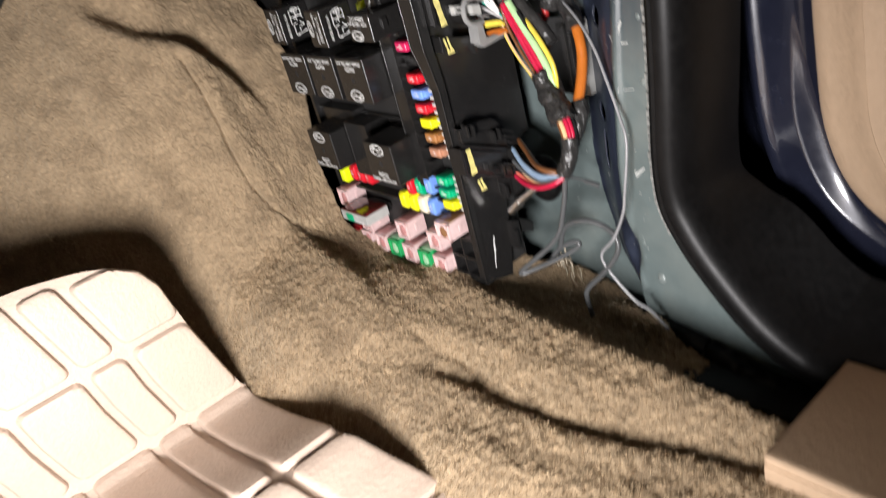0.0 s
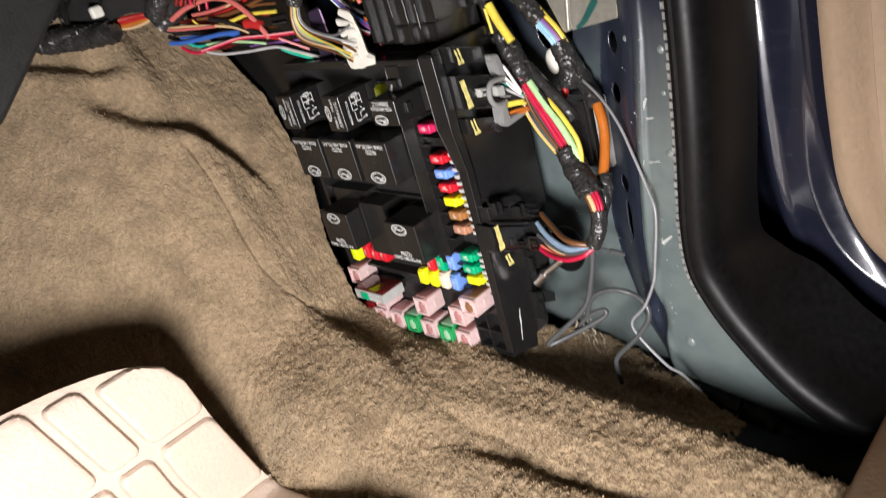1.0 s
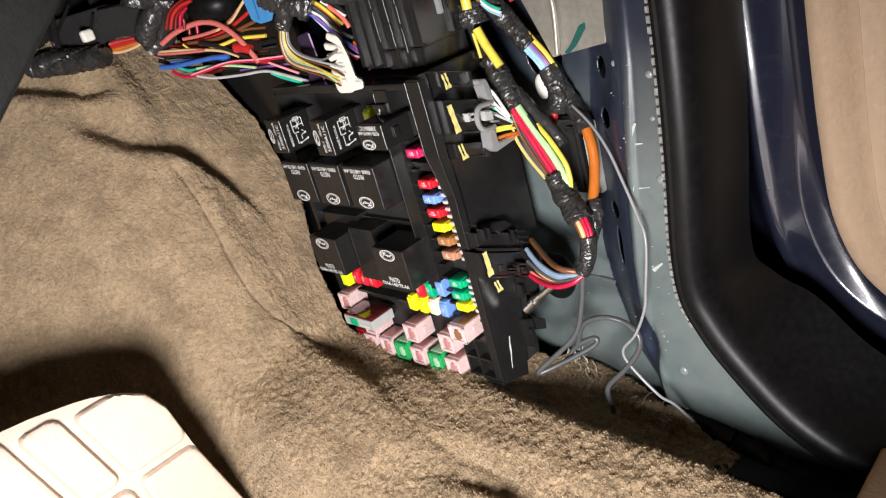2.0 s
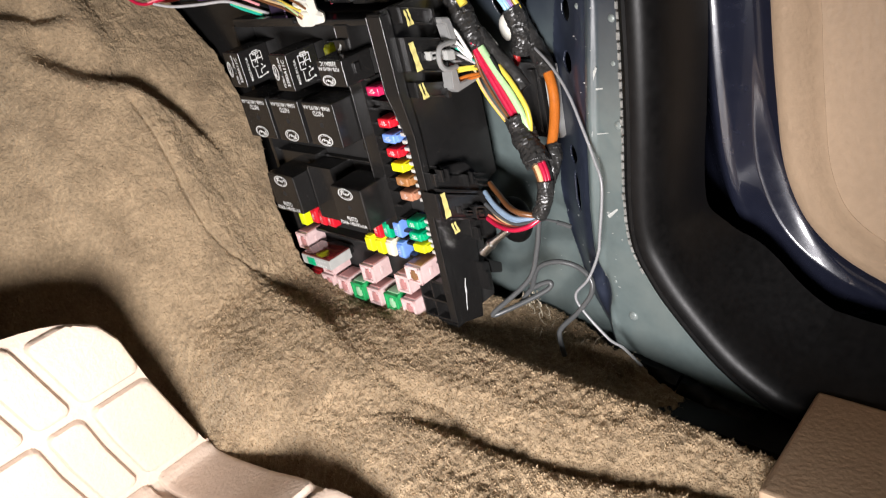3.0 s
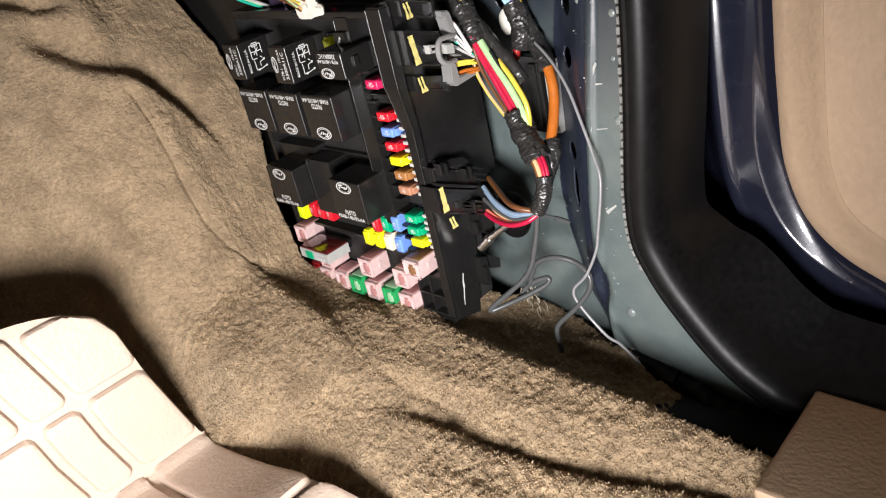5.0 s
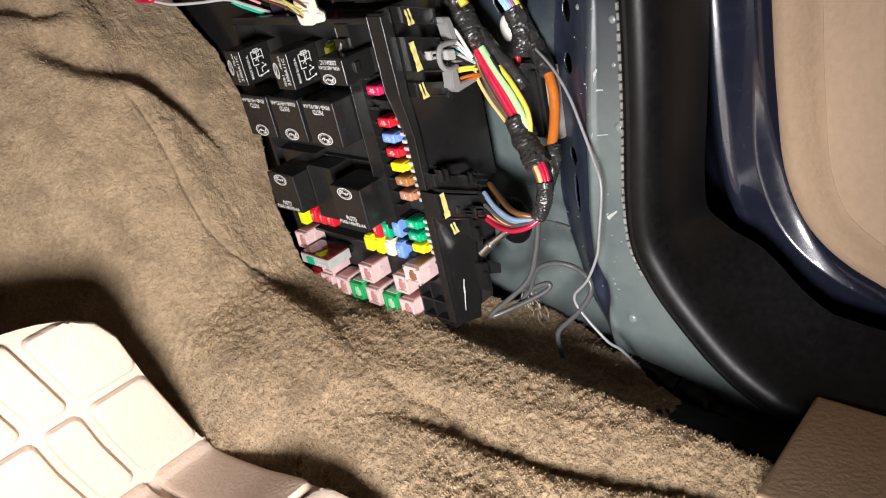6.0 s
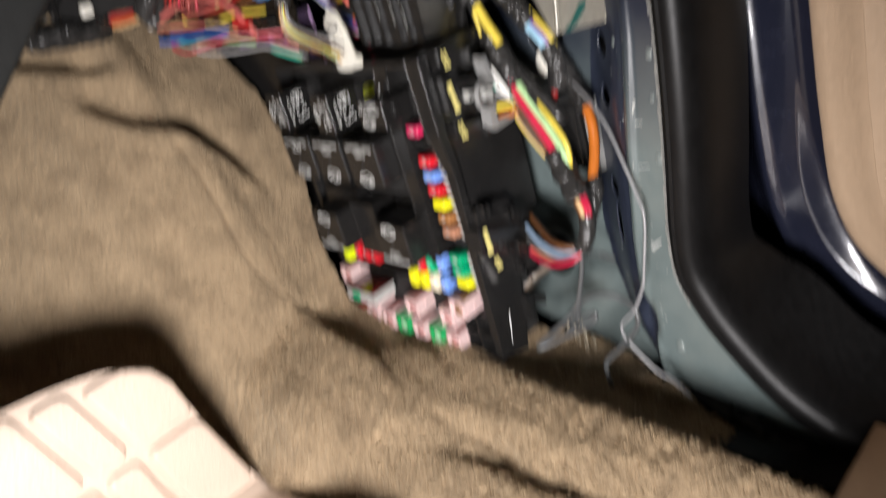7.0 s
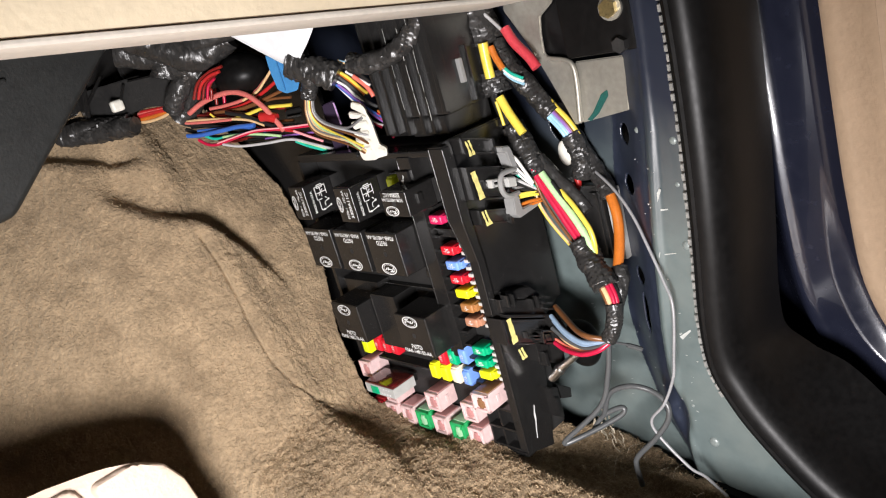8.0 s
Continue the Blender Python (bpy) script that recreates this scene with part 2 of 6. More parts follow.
def make_carpet():
    """One sheet of pile carpet, from behind the eye to the top of the toe board, with its folds, creases and cut edge."""
    xs = np.concatenate([np.arange(-700, -320, 12), np.arange(-320, -260, 3), np.arange(-260, 56, 1.15)])
    ys = np.concatenate([np.arange(-900, -320, 12), np.arange(-320, 70, 1.2), np.arange(70, 140, 0.6), np.arange(140, 300, 1.1)])
    gx, gy = np.meshgrid(xs, ys, indexing="ij")
    # the cut edge beside the fuse box draws the sheet in
    lim = np.interp(ys, [-300, -165, -140, -108, -62, -56, 20, 60, 84, 107, 130, 172, 225, 300], [48, 48, 52, 66, 66, 48, 30, -4, -18, -12, 8, 18, 8, -6])
    gx = np.where(gx > -120, -120 + (gx + 120) * (lim[None, :] + 120) / (xs[-1] + 120), gx)
    z = carpet_height(gx, gy)
    nx, ny = gx.shape
    co = np.stack([gx, gy, z], -1)
    nrm = np.cross(np.gradient(co, axis=0), np.gradient(co, axis=1))
    nrm /= np.linalg.norm(nrm, axis=-1, keepdims=True)
    lift = np.zeros_like(gx)
    # long folds of the toe board: a proud lip below a hollow that opens out upwards
    for fold, hollow, roll, wide in (([(-109, 207), (-99, 195), (-90, 183), (-80, 173), (-66, 164), (-51, 159), (-40, 153), (-32, 144), (-26, 134), (-18, 125)], 15, 4, 6.8),
                                     ([(-150, 263), (-137, 253), (-124, 242), (-111, 230), (-98, 218), (-84, 208), (-70, 201), (-56, 196)], 13, 4, 6.0)):
        fold = [(p.x, p.y) for p in spline([(x, y, 0) for x, y in fold], 4)]
        d, s = near_line(gx, gy, fold)
        above = gy > np.interp(gx, [p[0] for p in fold], [p[1] for p in fold])
        ends = smooth(0, 0.12, s) * smooth(1, 0.72, s)
        lift += -hollow * ends * np.exp(-(d / np.where(above, 2.3 * wide, wide)) ** 2)
        d, s = near_line(gx + 2, gy + 8, fold)
        lift += roll * ends * np.exp(-(d / wide) ** 2)
    # fine crease
    d, s = near_line(gx, gy, [(-69, 148), (-69, 134), (-69.5, 126), (-72, 116), (-72, 104), (-67, 93), (-59, 87), (-42, 77)])
    lift += -3.2 * np.exp(-(d / 1.0) ** 2) - 2.0 * np.exp(-(d / 6) ** 2)
    # worn furrow from below the fuses to the ledge
    d, s = near_line(gx, gy, [(-38, 50), (-52, 12), (-64, -26), (-66, -59), (-64, -84), (-66, -110)])
    lift += (-2.0 * np.exp(-(d / 2.6) ** 2) - 2.4 * np.exp(-(d / 9) ** 2)) * (0.35 + 0.65 * smooth(0.2, 0.6, s))
    d, s = near_line(gx, gy, [(-8, 40), (-14, 5), (-30, -30)])
    lift += -4.0 * np.exp(-(d / 7) ** 2)
    # soft swells and the pile itself
    for i in range(nx):
        for j in range(ny):
            if gx[i, j] > -330 and gy[i, j] > -330:
                p = Vector((gx[i, j], gy[i, j], z[i, j]))
                lift[i, j] += 1.5 * noise.noise(p / 38) + 0.7 * noise.noise(p / 13 + Vector((5, 2, 1)))
                lift[i, j] += (0.7 + 0.3 * float(smooth(110, 60, gy[i, j]))) * (1.2 * noise.noise(p / 5.6) + 1.55 * noise.noise(p / 3.0 + Vector((9, 9, 9))))
    # the edge along the wall stands up in a lip
    lip = np.exp(-((lim[None, :] - gx) / 14) ** 2) * smooth(-40, -90, gy)
    lift += 3 * lip
    co = co + nrm * lift[..., None]
    co[..., 2] += FLOOR / MM
    co *= MM
    idx = np.arange(nx * ny).reshape(nx, ny)
    quads = np.stack([idx[:-1, :-1], idx[1:, :-1], idx[1:, 1:], idx[:-1, 1:]], -1).reshape(-1, 4)
    mesh = bpy.data.meshes.new("carpet")
    mesh.from_pydata(co.reshape(-1, 3).tolist(), [], quads.tolist())
    mesh.materials.append(CARPET)
    for p in mesh.polygons:
        p.use_smooth = True
    ob = new("carpet", mesh)
    sol = ob.modifiers.new("backing", "SOLIDIFY")
    sol.thickness, sol.offset = 0.003, -1
    return tagged(ob, "worn tan cut-pile carpet with folds over floor and toe board", "carpet", kind="structure")


make_carpet()


CARPET_OB = bpy.data.objects["carpet"]


def tufts():
    me = CARPET_OB.data
    co = np.empty(len(me.vertices) * 3, dtype=np.float32)
    no = np.empty(len(me.vertices) * 3, dtype=np.float32)
    me.vertices.foreach_get("co", co)
    me.vertex_normals.foreach_get("vector", no)
    co, no = co.reshape(-1, 3) / MM, no.reshape(-1, 3)
    co[:, 2] -= FLOOR / MM
    rng = np.random.default_rng(4)
    near = np.flatnonzero((co[:, 0] > -250) & (co[:, 1] > -305))
    weight = np.where(co[near, 1] < 85, 2.0, 1.0)
    pick = rng.choice(near, 300000, p=weight / weight.sum())
    base = co[pick] + rng.uniform(-0.8, 0.8, (len(pick), 3)) * [1, 1, 0.2]
    # fibres lean and stand together in small clumps
    cell = np.floor((base + 0.9 * np.sin(base[:, [1, 2, 0]] * 1.3) + 1.4 * np.sin(base[:, [2, 0, 1]] * 0.41)) / [2.6, 2.2, 2.6]).astype(int)
    clump = np.abs(cell[:, 0] * 7349 + cell[:, 1] * 9151 + cell[:, 2] * 3571) % 9973
    floor_share = smooth(95, 60, base[:, 1])[:, None]
    lean = rng.normal(0, 0.38, (len(pick), 3)) + rng.normal(0, 0.62, (9973, 3))[clump] * 0.6 + [-0.2, -0.25, 0.0]
    way = no[pick] + lean
    way /= np.linalg.norm(way, axis=1, keepdims=True)
    side = np.cross(way, rng.normal(0, 1, (len(pick), 3)))
    side /= np.linalg.norm(side, axis=1, keepdims=True)
    length = rng.uniform(0.8, 1.4, (len(pick), 1)) * rng.uniform(0.5, 1.5, (9973, 1))[clump] * (0.5 + 0.45 * floor_share)
    width = rng.uniform(0.32, 0.62, (len(pick), 1))
    pts = np.stack([base - side * width - no[pick] * 0.4, base + side * width - no[pick] * 0.4, base + way * length], 1).reshape(-1, 3)
    pts[:, 2] += FLOOR / MM
    pts *= MM
    mesh = bpy.data.meshes.new("carpet_pile")
    k = len(pick)
    mesh.vertices.add(3 * k)
    mesh.vertices.foreach_set("co", pts.astype(np.float32).ravel())
    mesh.loops.add(3 * k)
    mesh.loops.foreach_set("vertex_index", np.arange(3 * k, dtype=np.int32))
    mesh.polygons.add(k)
    mesh.polygons.foreach_set("loop_start", np.arange(0, 3 * k, 3, dtype=np.int32))
    mesh.update(calc_edges=True)
    mesh.materials.append(PILE)
    tagged(new("carpet_pile", mesh), "short tan carpet fibres", "carpet pile", kind="stuff")


tufts()

# line of the door opening's edge, seen from inside: (y, z)
OPENING = [(-176, 250), (-177, 130), (-176.5, 85), (-174.5, 40), (-171, -5), (-167, -48), (-168, -78), (-177, -100), (-190, -120),
           (-214, -148), (-238, -166), (-262, -174), (-330, -178), (-600, -180)]


def web(z):
    """The slanting web's near crest and its far foot."""
    crest = np.interp(z, [-170, -120, -60, 0, 60, 130, 260], [-150, -139, -141, -147, -155, -160, -163])
    foot = np.interp(z, [-170, -135, -90, -60, 0, 60, 130, 260], [-131, -114, -104, -102, -106, -117, -121, -123])
    return crest, foot


def wall_depth(y, z):
    """How far out the side panel stands: the hollow behind the fuses, the slanting web with its holes and the flat beside the door."""
    crest, foot = web(z)
    t = smooth(0, 1, (y - crest) / np.maximum(foot - crest, 1))
    x = 51 + 20 * t
    # pressed pit near the floor
    x = x + 9 * np.exp(-(((y + 137) / 7) ** 2 + ((z + 122) / 22) ** 2) ** 1.5)
    x = x - (0.8 + 1.4 * smooth(110, 20, z)) * np.exp(-((y - crest + 1) / 2.6) ** 2)
    return x


def make_side_panel():
    holes = [(-130.5, 55.5, 5.4, 6.2), (-128.5, 26, 5.4, 6.0), (-125.5, -30.5, 4.8, 5.6), (-126, -54.5, 3.4, 13.5), (-86, 62, 13, 13)]
    line = spline([(0, y, z) for y, z in OPENING], 6)
    ly = np.array([p.y for p in line])[::-1]
    zs = np.concatenate([np.arange(-230, -150, 2.5), np.arange(-150, 90, 0.75), np.arange(90, 262, 2.5)])
    bm = bmesh.new()
    rows = []
    for z in zs:
        y1 = float(np.interp(-z, [-p.z for p in line], [p.y for p in line]))
        y1 = max(y1, -330)
        us = np.linspace(0, 1, 380)
        row = []
        for u in us:
            y = y1 + (150 - y1) * u ** 1.25
            row.append(bm.verts.new((float(wall_depth(y, z)), y, float(z))))
        rows.append(row)
    for a, b in zip(rows, rows[1:]):
        for k in range(len(a) - 1):
            c = (a[k].co + b[k + 1].co) / 2
            if any(((c.y - hy) / ry) ** 2 + ((c.z - hz) / rz) ** 2 < 1 for hy, hz, ry, rz in holes):
                continue
            f = bm.faces.new((a[k], a[k + 1], b[k + 1], b[k]))
            # web and pit faces take the darker colour: overspray plus painted shade
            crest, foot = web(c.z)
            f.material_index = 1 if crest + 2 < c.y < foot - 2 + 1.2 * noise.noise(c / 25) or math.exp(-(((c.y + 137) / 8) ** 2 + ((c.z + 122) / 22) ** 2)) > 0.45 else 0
    for v in [v for v in bm.verts if not v.link_faces]:
        bm.verts.remove(v)
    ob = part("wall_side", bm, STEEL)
    ob.data.materials.append(SHADED_OVERSPRAY)
    sol = ob.modifiers.new("sheet", "SOLIDIFY")
    sol.thickness, sol.offset = 0.0012, 0
    tagged(ob, "grey-green primed steel side panel of the footwell", "panel", kind="structure")
    back = part("wall_outer", boxed(118, 122, -150, 200, -230, 262), BLACK_DULL)
    tagged(back, "dark outer skin behind the side panel's holes", "panel", kind="structure")
    return ob


make_side_panel()


def sweep(profile, line, n=8):
    """A strip with the given (out, across) profile along a line in the plane of the door opening."""
    path = spline([(0, y, z) for y, z in line], n)
    bm = bmesh.new()
    rings = []
    for i, c in enumerate(path):
        t = (path[min(i + 1, len(path) - 1)] - path[max(i - 1, 0)]).normalized()
        side = Vector((0, t.z, -t.y))  # across, towards the opening
        section = profile(i / (len(path) - 1)) if callable(profile) else profile
        rings.append([bm.verts.new((o, c.y + side.y * a, c.z + side.z * a)) for o, a in section])
    k = len(section)
    for p, q in zip(rings, rings[1:]):
        for j in range(k):
            bm.faces.new((p[j], p[(j + 1) % k], q[(j + 1) % k], q[j]))
    bm.faces.new(rings[0][::-1])
    bm.faces.new(rings[-1])
    return bm


seal = thing("door_seal", 60, -260, -178, "black rubber weatherstrip round the door opening", "weatherstrip")
def bulb(share):
    """Section of the weatherstrip; its far side flares out to black out the shaded lower corner."""
    wide = 22 * smooth(0.44, 0.66, share)
    return [(47, -1), (45, 1), (44, 4), (44.5, 9), (47.5, 14), (54, 18), (66, 20.5), (82, 22 + 0.35 * wide), (98, 22 + wide), (98, 14), (70, 10), (56, 2)]


part("bulb", sweep(bulb, OPENING), RUBBER, seal)
part("lip", sweep([(45.6, 0.5), (44.4, 1.0), (43.4, 3.2), (43.9, 5.0), (45.5, 4.2)], OPENING), RUBBER, seal, "thin rounded rubber lip")


def crimped_edge():
    """The flange's folded edge: short bright crimps in a row."""
    rnd = random.Random(21)
    bm = bmesh.new()
    path = spline([(0, y, z) for y, z in OPENING[:8]], 60)
    walked, last = 0.0, path[0]
    for p, q in zip(path, path[1:]):
        walked += (q - p).length
        if walked < 4.6:
            continue
        mid, t = (p + last) / 2, (p - last).normalized()
        side = Vector((0, t.z, -t.y))
        half = (p - last).length / 2 - rnd.uniform(0.0, 0.2)
        lift = rnd.uniform(0.0, 0.5)
        w = rnd.uniform(2.2, 3.0)
        rings = []
        for u in (-1, -0.8, 0.8, 1):
            h = 0.5 if abs(u) == 1 else 1.2
            c = mid + t * (half * u)
            rings.append([bm.verts.new((47.4 - (h + lift if k in (1, 2) else 0), c.y + side.y * a, c.z + side.z * a)) for k, a in enumerate((-w, -w + 0.5, -0.7, -0.3))])
        for a, b in zip(rings, rings[1:]):
            for k in range(4):
                bm.faces.new((a[k], a[(k + 1) % 4], b[(k + 1) % 4], b[k]))
        bm.faces.new(rings[0][::-1])
        bm.faces.new(rings[-1])
        walked, last = 0.0, q
    return bm


edge = part("weld_flange", crimped_edge(), STEEL_EDGE)
tagged(edge, "bare spot-welded steel edge beside the weatherstrip", "flange", kind="structure")

# the door beyond the opening
TRIM_EDGE = [(-213, 250), (-216, 130), (-218, 39), (-220, -10), (-225, -59), (-242, -96), (-277, -121), (-335, -136), (-600, -146)]
door = thing("car_door", 125, -400, -170, "dark blue painted car door with tan inner trim", "car door")


def door_shell(share):
    """Section of the shell: a flange, a crisp outer ridge, a flat, and a dished channel that opens lower down."""
    g = smooth(0.27, 0.50, share) * (1 - 0.85 * smooth(0.58, 0.80, share))
    left, right = -9 - 5 * g, -8 + 6 * g
    flat = 1 - 0.8 * smooth(0.42, 0.62, share)
    wide = right - left
    out = [(136, 3)]
    for f in (1.0, 0.9, 0.8, 0.65, 0.5, 0.3, 0.12):
        out.append((122.3 + 0.75 * g * wide * (f - f ** 4 / 4), left + f * wide))
    return out + [(122.3, left), (122.25, left - 1.2), (122.2, -18), (121.9, -25), (121.7, -27), *((122 - k * flat, a) for k, a in ((0.7, -28.5), (1.4, -30), (2.1, -31.5), (2.4, -33), (2.1, -34.2))),
                  (121.5, -36.5), (130, -43), (142, -52), (150, -60), (158, -90), (164, -90), (160, -40), (144, 0)]


part("inner_shell", sweep(door_shell, TRIM_EDGE, 10), PAINT, door, "glossy dark blue door shell with pressed ridges")


def make_trim():
    bm = sweep([(131, 0), (124, 1.0), (121.5, 4), (121, 9), (120, 20), (117.5, 24), (116.5, 30), (131, 30)], TRIM_EDGE, 10)
    part("trim_border", bm, TRIM, door)
    path = spline([(0, y, z) for y, z in TRIM_EDGE], 10)
    bm = bmesh.new()
    ring = []
    for i, c in enumerate(path):
        t = (path[min(i + 1, len(path) - 1)] - path[max(i - 1, 0)]).normalized()
        ring.append(bm.verts.new((116.8, c.y + t.z * 29, c.z - t.y * 29)))
    ring.append(bm.verts.new((116.8, -600, 250)))
    bm.faces.new(ring)
    bmesh.ops.triangulate(bm, faces=bm.faces)
    part("trim_panel", bm, TRIM, door, "grained tan plastic door trim")


make_trim()

# sill and scuff plate
sill = part("sill", boxed(20, 110, -900, -150, -215, -176, bevel=4), RUBBER)
tagged(sill, "dark sill below the door opening", "sill", kind="structure")
scuff = thing("scuff_plate", 0, -400, -143, "tan plastic scuff plate on the sill", "scuff plate")
bm = boxed(-47, 57, -640, -280.5, -142, -134, bevel=3.6, seg=4)
for v in bm.verts:
    v.co.y += (v.co.x + 47) * 0.11 if v.co.y > -400 else 0
    v.co.z -= (v.co.x + 47) * 0.21
part("cover", bm, TRIM, scuff)
part("skirt", boxed(-48, -43, -640, -281.5, -182, -139, bevel=1.6), TRIM, scuff)

# black strips added in place of the shade in the gap between carpet and sill
foam = thing("gap_shade_strip", 40, -220, -170, "added black strip standing in for the shaded gap between carpet and sill", "foam strip")
part("strip", tube([(46, -140, -166), (48, -165, -170), (48, -190, -174)], 7, sides=10, wrap=0.2), RUBBER, foam)
part("strip", tube([(47, -192, -175), (44, -215, -179), (40, -240, -183)], 7, sides=10, wrap=0.2, seed=2), RUBBER, foam)
part("strip", tube([(39, -242, -184), (35, -270, -186), (30, -300, -188)], 7, sides=10, wrap=0.2, seed=3), RUBBER, foam)

# the cabin around and behind the camera, unseen
for nm, b in (("wall_north", (-1300, 300, 420, 440, -240, 900)), ("wall_south", (-1300, 1300, -1500, -1480, -240, 900)),
              ("wall_west", (-1320, -1300, -1500, 440, -240, 900)), ("wall_east", (1300, 1320, -1500, 440, -240, 900)),
              ("ceiling", (-1320, 1320, -1500, 440, 900, 920)), ("floor", (-1320, 1320, -1500, 440, -262, -242))):
    # the west wall is tan only to bounce torch light back
    tan = nm == "wall_west"
    tagged(part(nm, boxed(*b), TRIM if tan else BLACK_DULL), "unseen tan cabin wall added to bounce light" if tan else "dark cabin surface", "cabin", kind="structure")

# ---- rubber floor mat ----
MAT_PROFILE = [(-430, -176), (-330, -174), (-243, -152), (-180, -168), (-139, -174), (-105, -164), (-72, -154), (-20, -166), (30, -174), (46, -171), (50, -158), (51, -100), (57, -57), (65, -36), (75, -25), (90, -13)]
MAT_EDGE = ([-430, -243, -139, -72, 46, 300], [-100, -117, -125, -146, -152, -152])


def mat_surface():
    path = spline([(0, y, z) for y, z in MAT_PROFILE], 12)
    length = [0.0]
    for a, b in zip(path, path[1:]):
        length.append(length[-1] + (b - a).length)
    ys, zs = [p.y for p in path], [p.z for p in path]
    # normals, softened along the way
    slope = []
    for i in range(len(path)):
        t = (path[min(i + 2, len(path) - 1)] - path[max(i - 2, 0)]).normalized()
        slope.append((-t.z, t.y))
    ny, nz = [q[0] for q in slope], [q[1] for q in slope]

    def place(x, s, h=0.0):
        n = Vector((0, np.interp(s, length, ny), np.interp(s, length, nz)))
        return Vector((x, np.interp(s, length, ys), np.interp(s, length, zs))) + n * h

    marks = []
    for y, z in ((-243, -152), (-139, -174), (-72, -154), (49, -163), (51, -100)):
        k = min(range(len(path)), key=lambda i: (path[i].y - y) ** 2 + (path[i].z - z) ** 2)
        marks.append(length[k])
    return place, length[-1], marks


def make_mat():
    place, total, marks = mat_surface()
    ob = thing("floor_mat", -250, -140, -170, "tan rubber floor mat with raised blocks, lying in waves", "floor mat")
    crown = ([0, 30, 44, 53, 60, 66, 72, 80], [0, 4, 11, 24, 42, 70, 120, 260])  # the rounded top corner: how far the edge draws in

    def line(s):
        # along the floor by the plan, then in towards the toe part
        return float(np.interp(float(place(0, s).y), *MAT_EDGE)) if s < marks[3] else float(np.interp(s, marks[3:], (-155, -171)))

    def slanted(s):
        # the rows of blocks lean inwards on the toe part
        up = max(0.0, s - marks[4] + 25)
        return line(s) + 2.5 * min(1.0, up / 25) - 0.26 * max(0.0, s - marks[4])

    def right(s):
        return line(s) - float(np.interp(s - marks[4], *crown))

    def stop(x):
        return marks[4] + float(np.interp(-171 - x, crown[1], crown[0]))

    top = min(total, marks[4] + 78)
    bm = bmesh.new()
    rows = []
    for s in np.concatenate([np.linspace(0, marks[3], 90), np.linspace(marks[3], top, 60)[1:]]):
        r = right(s) + 1.0
        rows.append([[bm.verts.new(place(x, s, h)) for x in np.linspace(-430, r, 24)] for h in (0, -4)])
    for a, b in zip(rows, rows[1:]):
        for h in (0, 1):
            for k in range(23):
                bm.faces.new((a[h][k], a[h][k + 1], b[h][k + 1], b[h][k]))
        for k in (0, 23):
            bm.faces.new((a[0][k], a[1][k], b[1][k], b[0][k]))
    for row in (rows[0], rows[-1]):
        for k in range(23):
            bm.faces.new((row[0][k], row[0][k + 1], row[1][k + 1], row[1][k]))
    part("base", bm, MAT, ob)

    def block(s0, s1, lo, hi):
        """A block with rounded corners and sloping sides, bending with the mat; lo and hi give its sides at any s."""
        bm = bmesh.new()
        ns, nx = 22, 18
        grid = []
        for i in range(ns + 1):
            row = []
            for j in range(nx + 1):
                u, v = i / ns, j / nx
                # crowd the rows towards the rim
                u, v = 0.5 - 0.5 * math.cos(math.pi * u), 0.5 - 0.5 * math.cos(math.pi * v)
                s = s0 + (s1 - s0) * u
                a, b = lo(s), hi(s)
                x = a + (b - a) * v
                p, q = min(u, 1 - u) * (s1 - s0), min(v, 1 - v) * (b - a)
                rad = 6.0
                if p < rad and q < rad:
                    rim = rad - math.hypot(rad - p, rad - q)
                else:
                    rim = min(p, q)
                t = min(1.0, max(0.0, (rim + 0.3) / 2.3))
                row.append(bm.verts.new(place(x, s, -0.6 + 5.2 * math.sin(t * math.pi / 2) ** 0.8)))
            grid.append(row)
        for a, b in zip(grid, grid[1:]):
            for k in range(nx):
                bm.faces.new((a[k], a[k + 1], b[k + 1], b[k]))
        part("block", bm, MAT, ob)

    cols = [(0, 40), (45, 68), (73, 114), (119, 142), (147, 188), (193, 216)]
    cuts = [marks[0] - 95] + marks + [top]
    cuts[-2] += 3.5
    for n, (s0, s1) in enumerate(zip(cuts, cuts[1:])):
        for c0, c1 in cols:
            end = s1 - 2.5
            if n == len(cuts) - 2:
                end = min(stop(-171 - ((c1 - 7) if c0 == 0 else (c0 + c1) / 2)), top) - (1.5 if c0 == 0 else 3)
            left = lambda s, c=c1: slanted(s) - c
            edge_ = (lambda s: right(s) + 0.9) if c0 == 0 else (lambda s, c=c0: slanted(s) - c)
            if end - s0 > 12:
                block(s0 + 2.5, end, left, edge_)
    return ob


make_mat()

# ---- more materials ----
def plastic(name, color, rough=0.3):
    return material(name, color, rough, 0, 0.10, 200, 0.04, 900)


RED_P, CRIMSON_P = plastic("red_plastic", (0.60, 0.012, 0.025)), plastic("crimson_plastic", (0.55, 0.015, 0.09))
BLUE_P, GREEN_P = plastic("light_blue_plastic", (0.16, 0.30, 0.72)), plastic("green_plastic", (0.0, 0.36, 0.16))
YELLOW_P, LIME_P = plastic("yellow_plastic", (0.82, 0.78, 0.015)), plastic("lime_plastic", (0.72, 0.85, 0.01))
BROWN_P, TAN_P = plastic("brown_plastic", (0.34, 0.15, 0.05)), plastic("rosy_brown_plastic", (0.42, 0.20, 0.12))
CREAM_P = plastic("cream_plastic", (0.78, 0.70, 0.52))
PINK_C, GREEN_C = clear_plastic("pink_clear_plastic", (0.94, 0.68, 0.66)), clear_plastic("green_clear_plastic", (0.04, 0.50, 0.16))
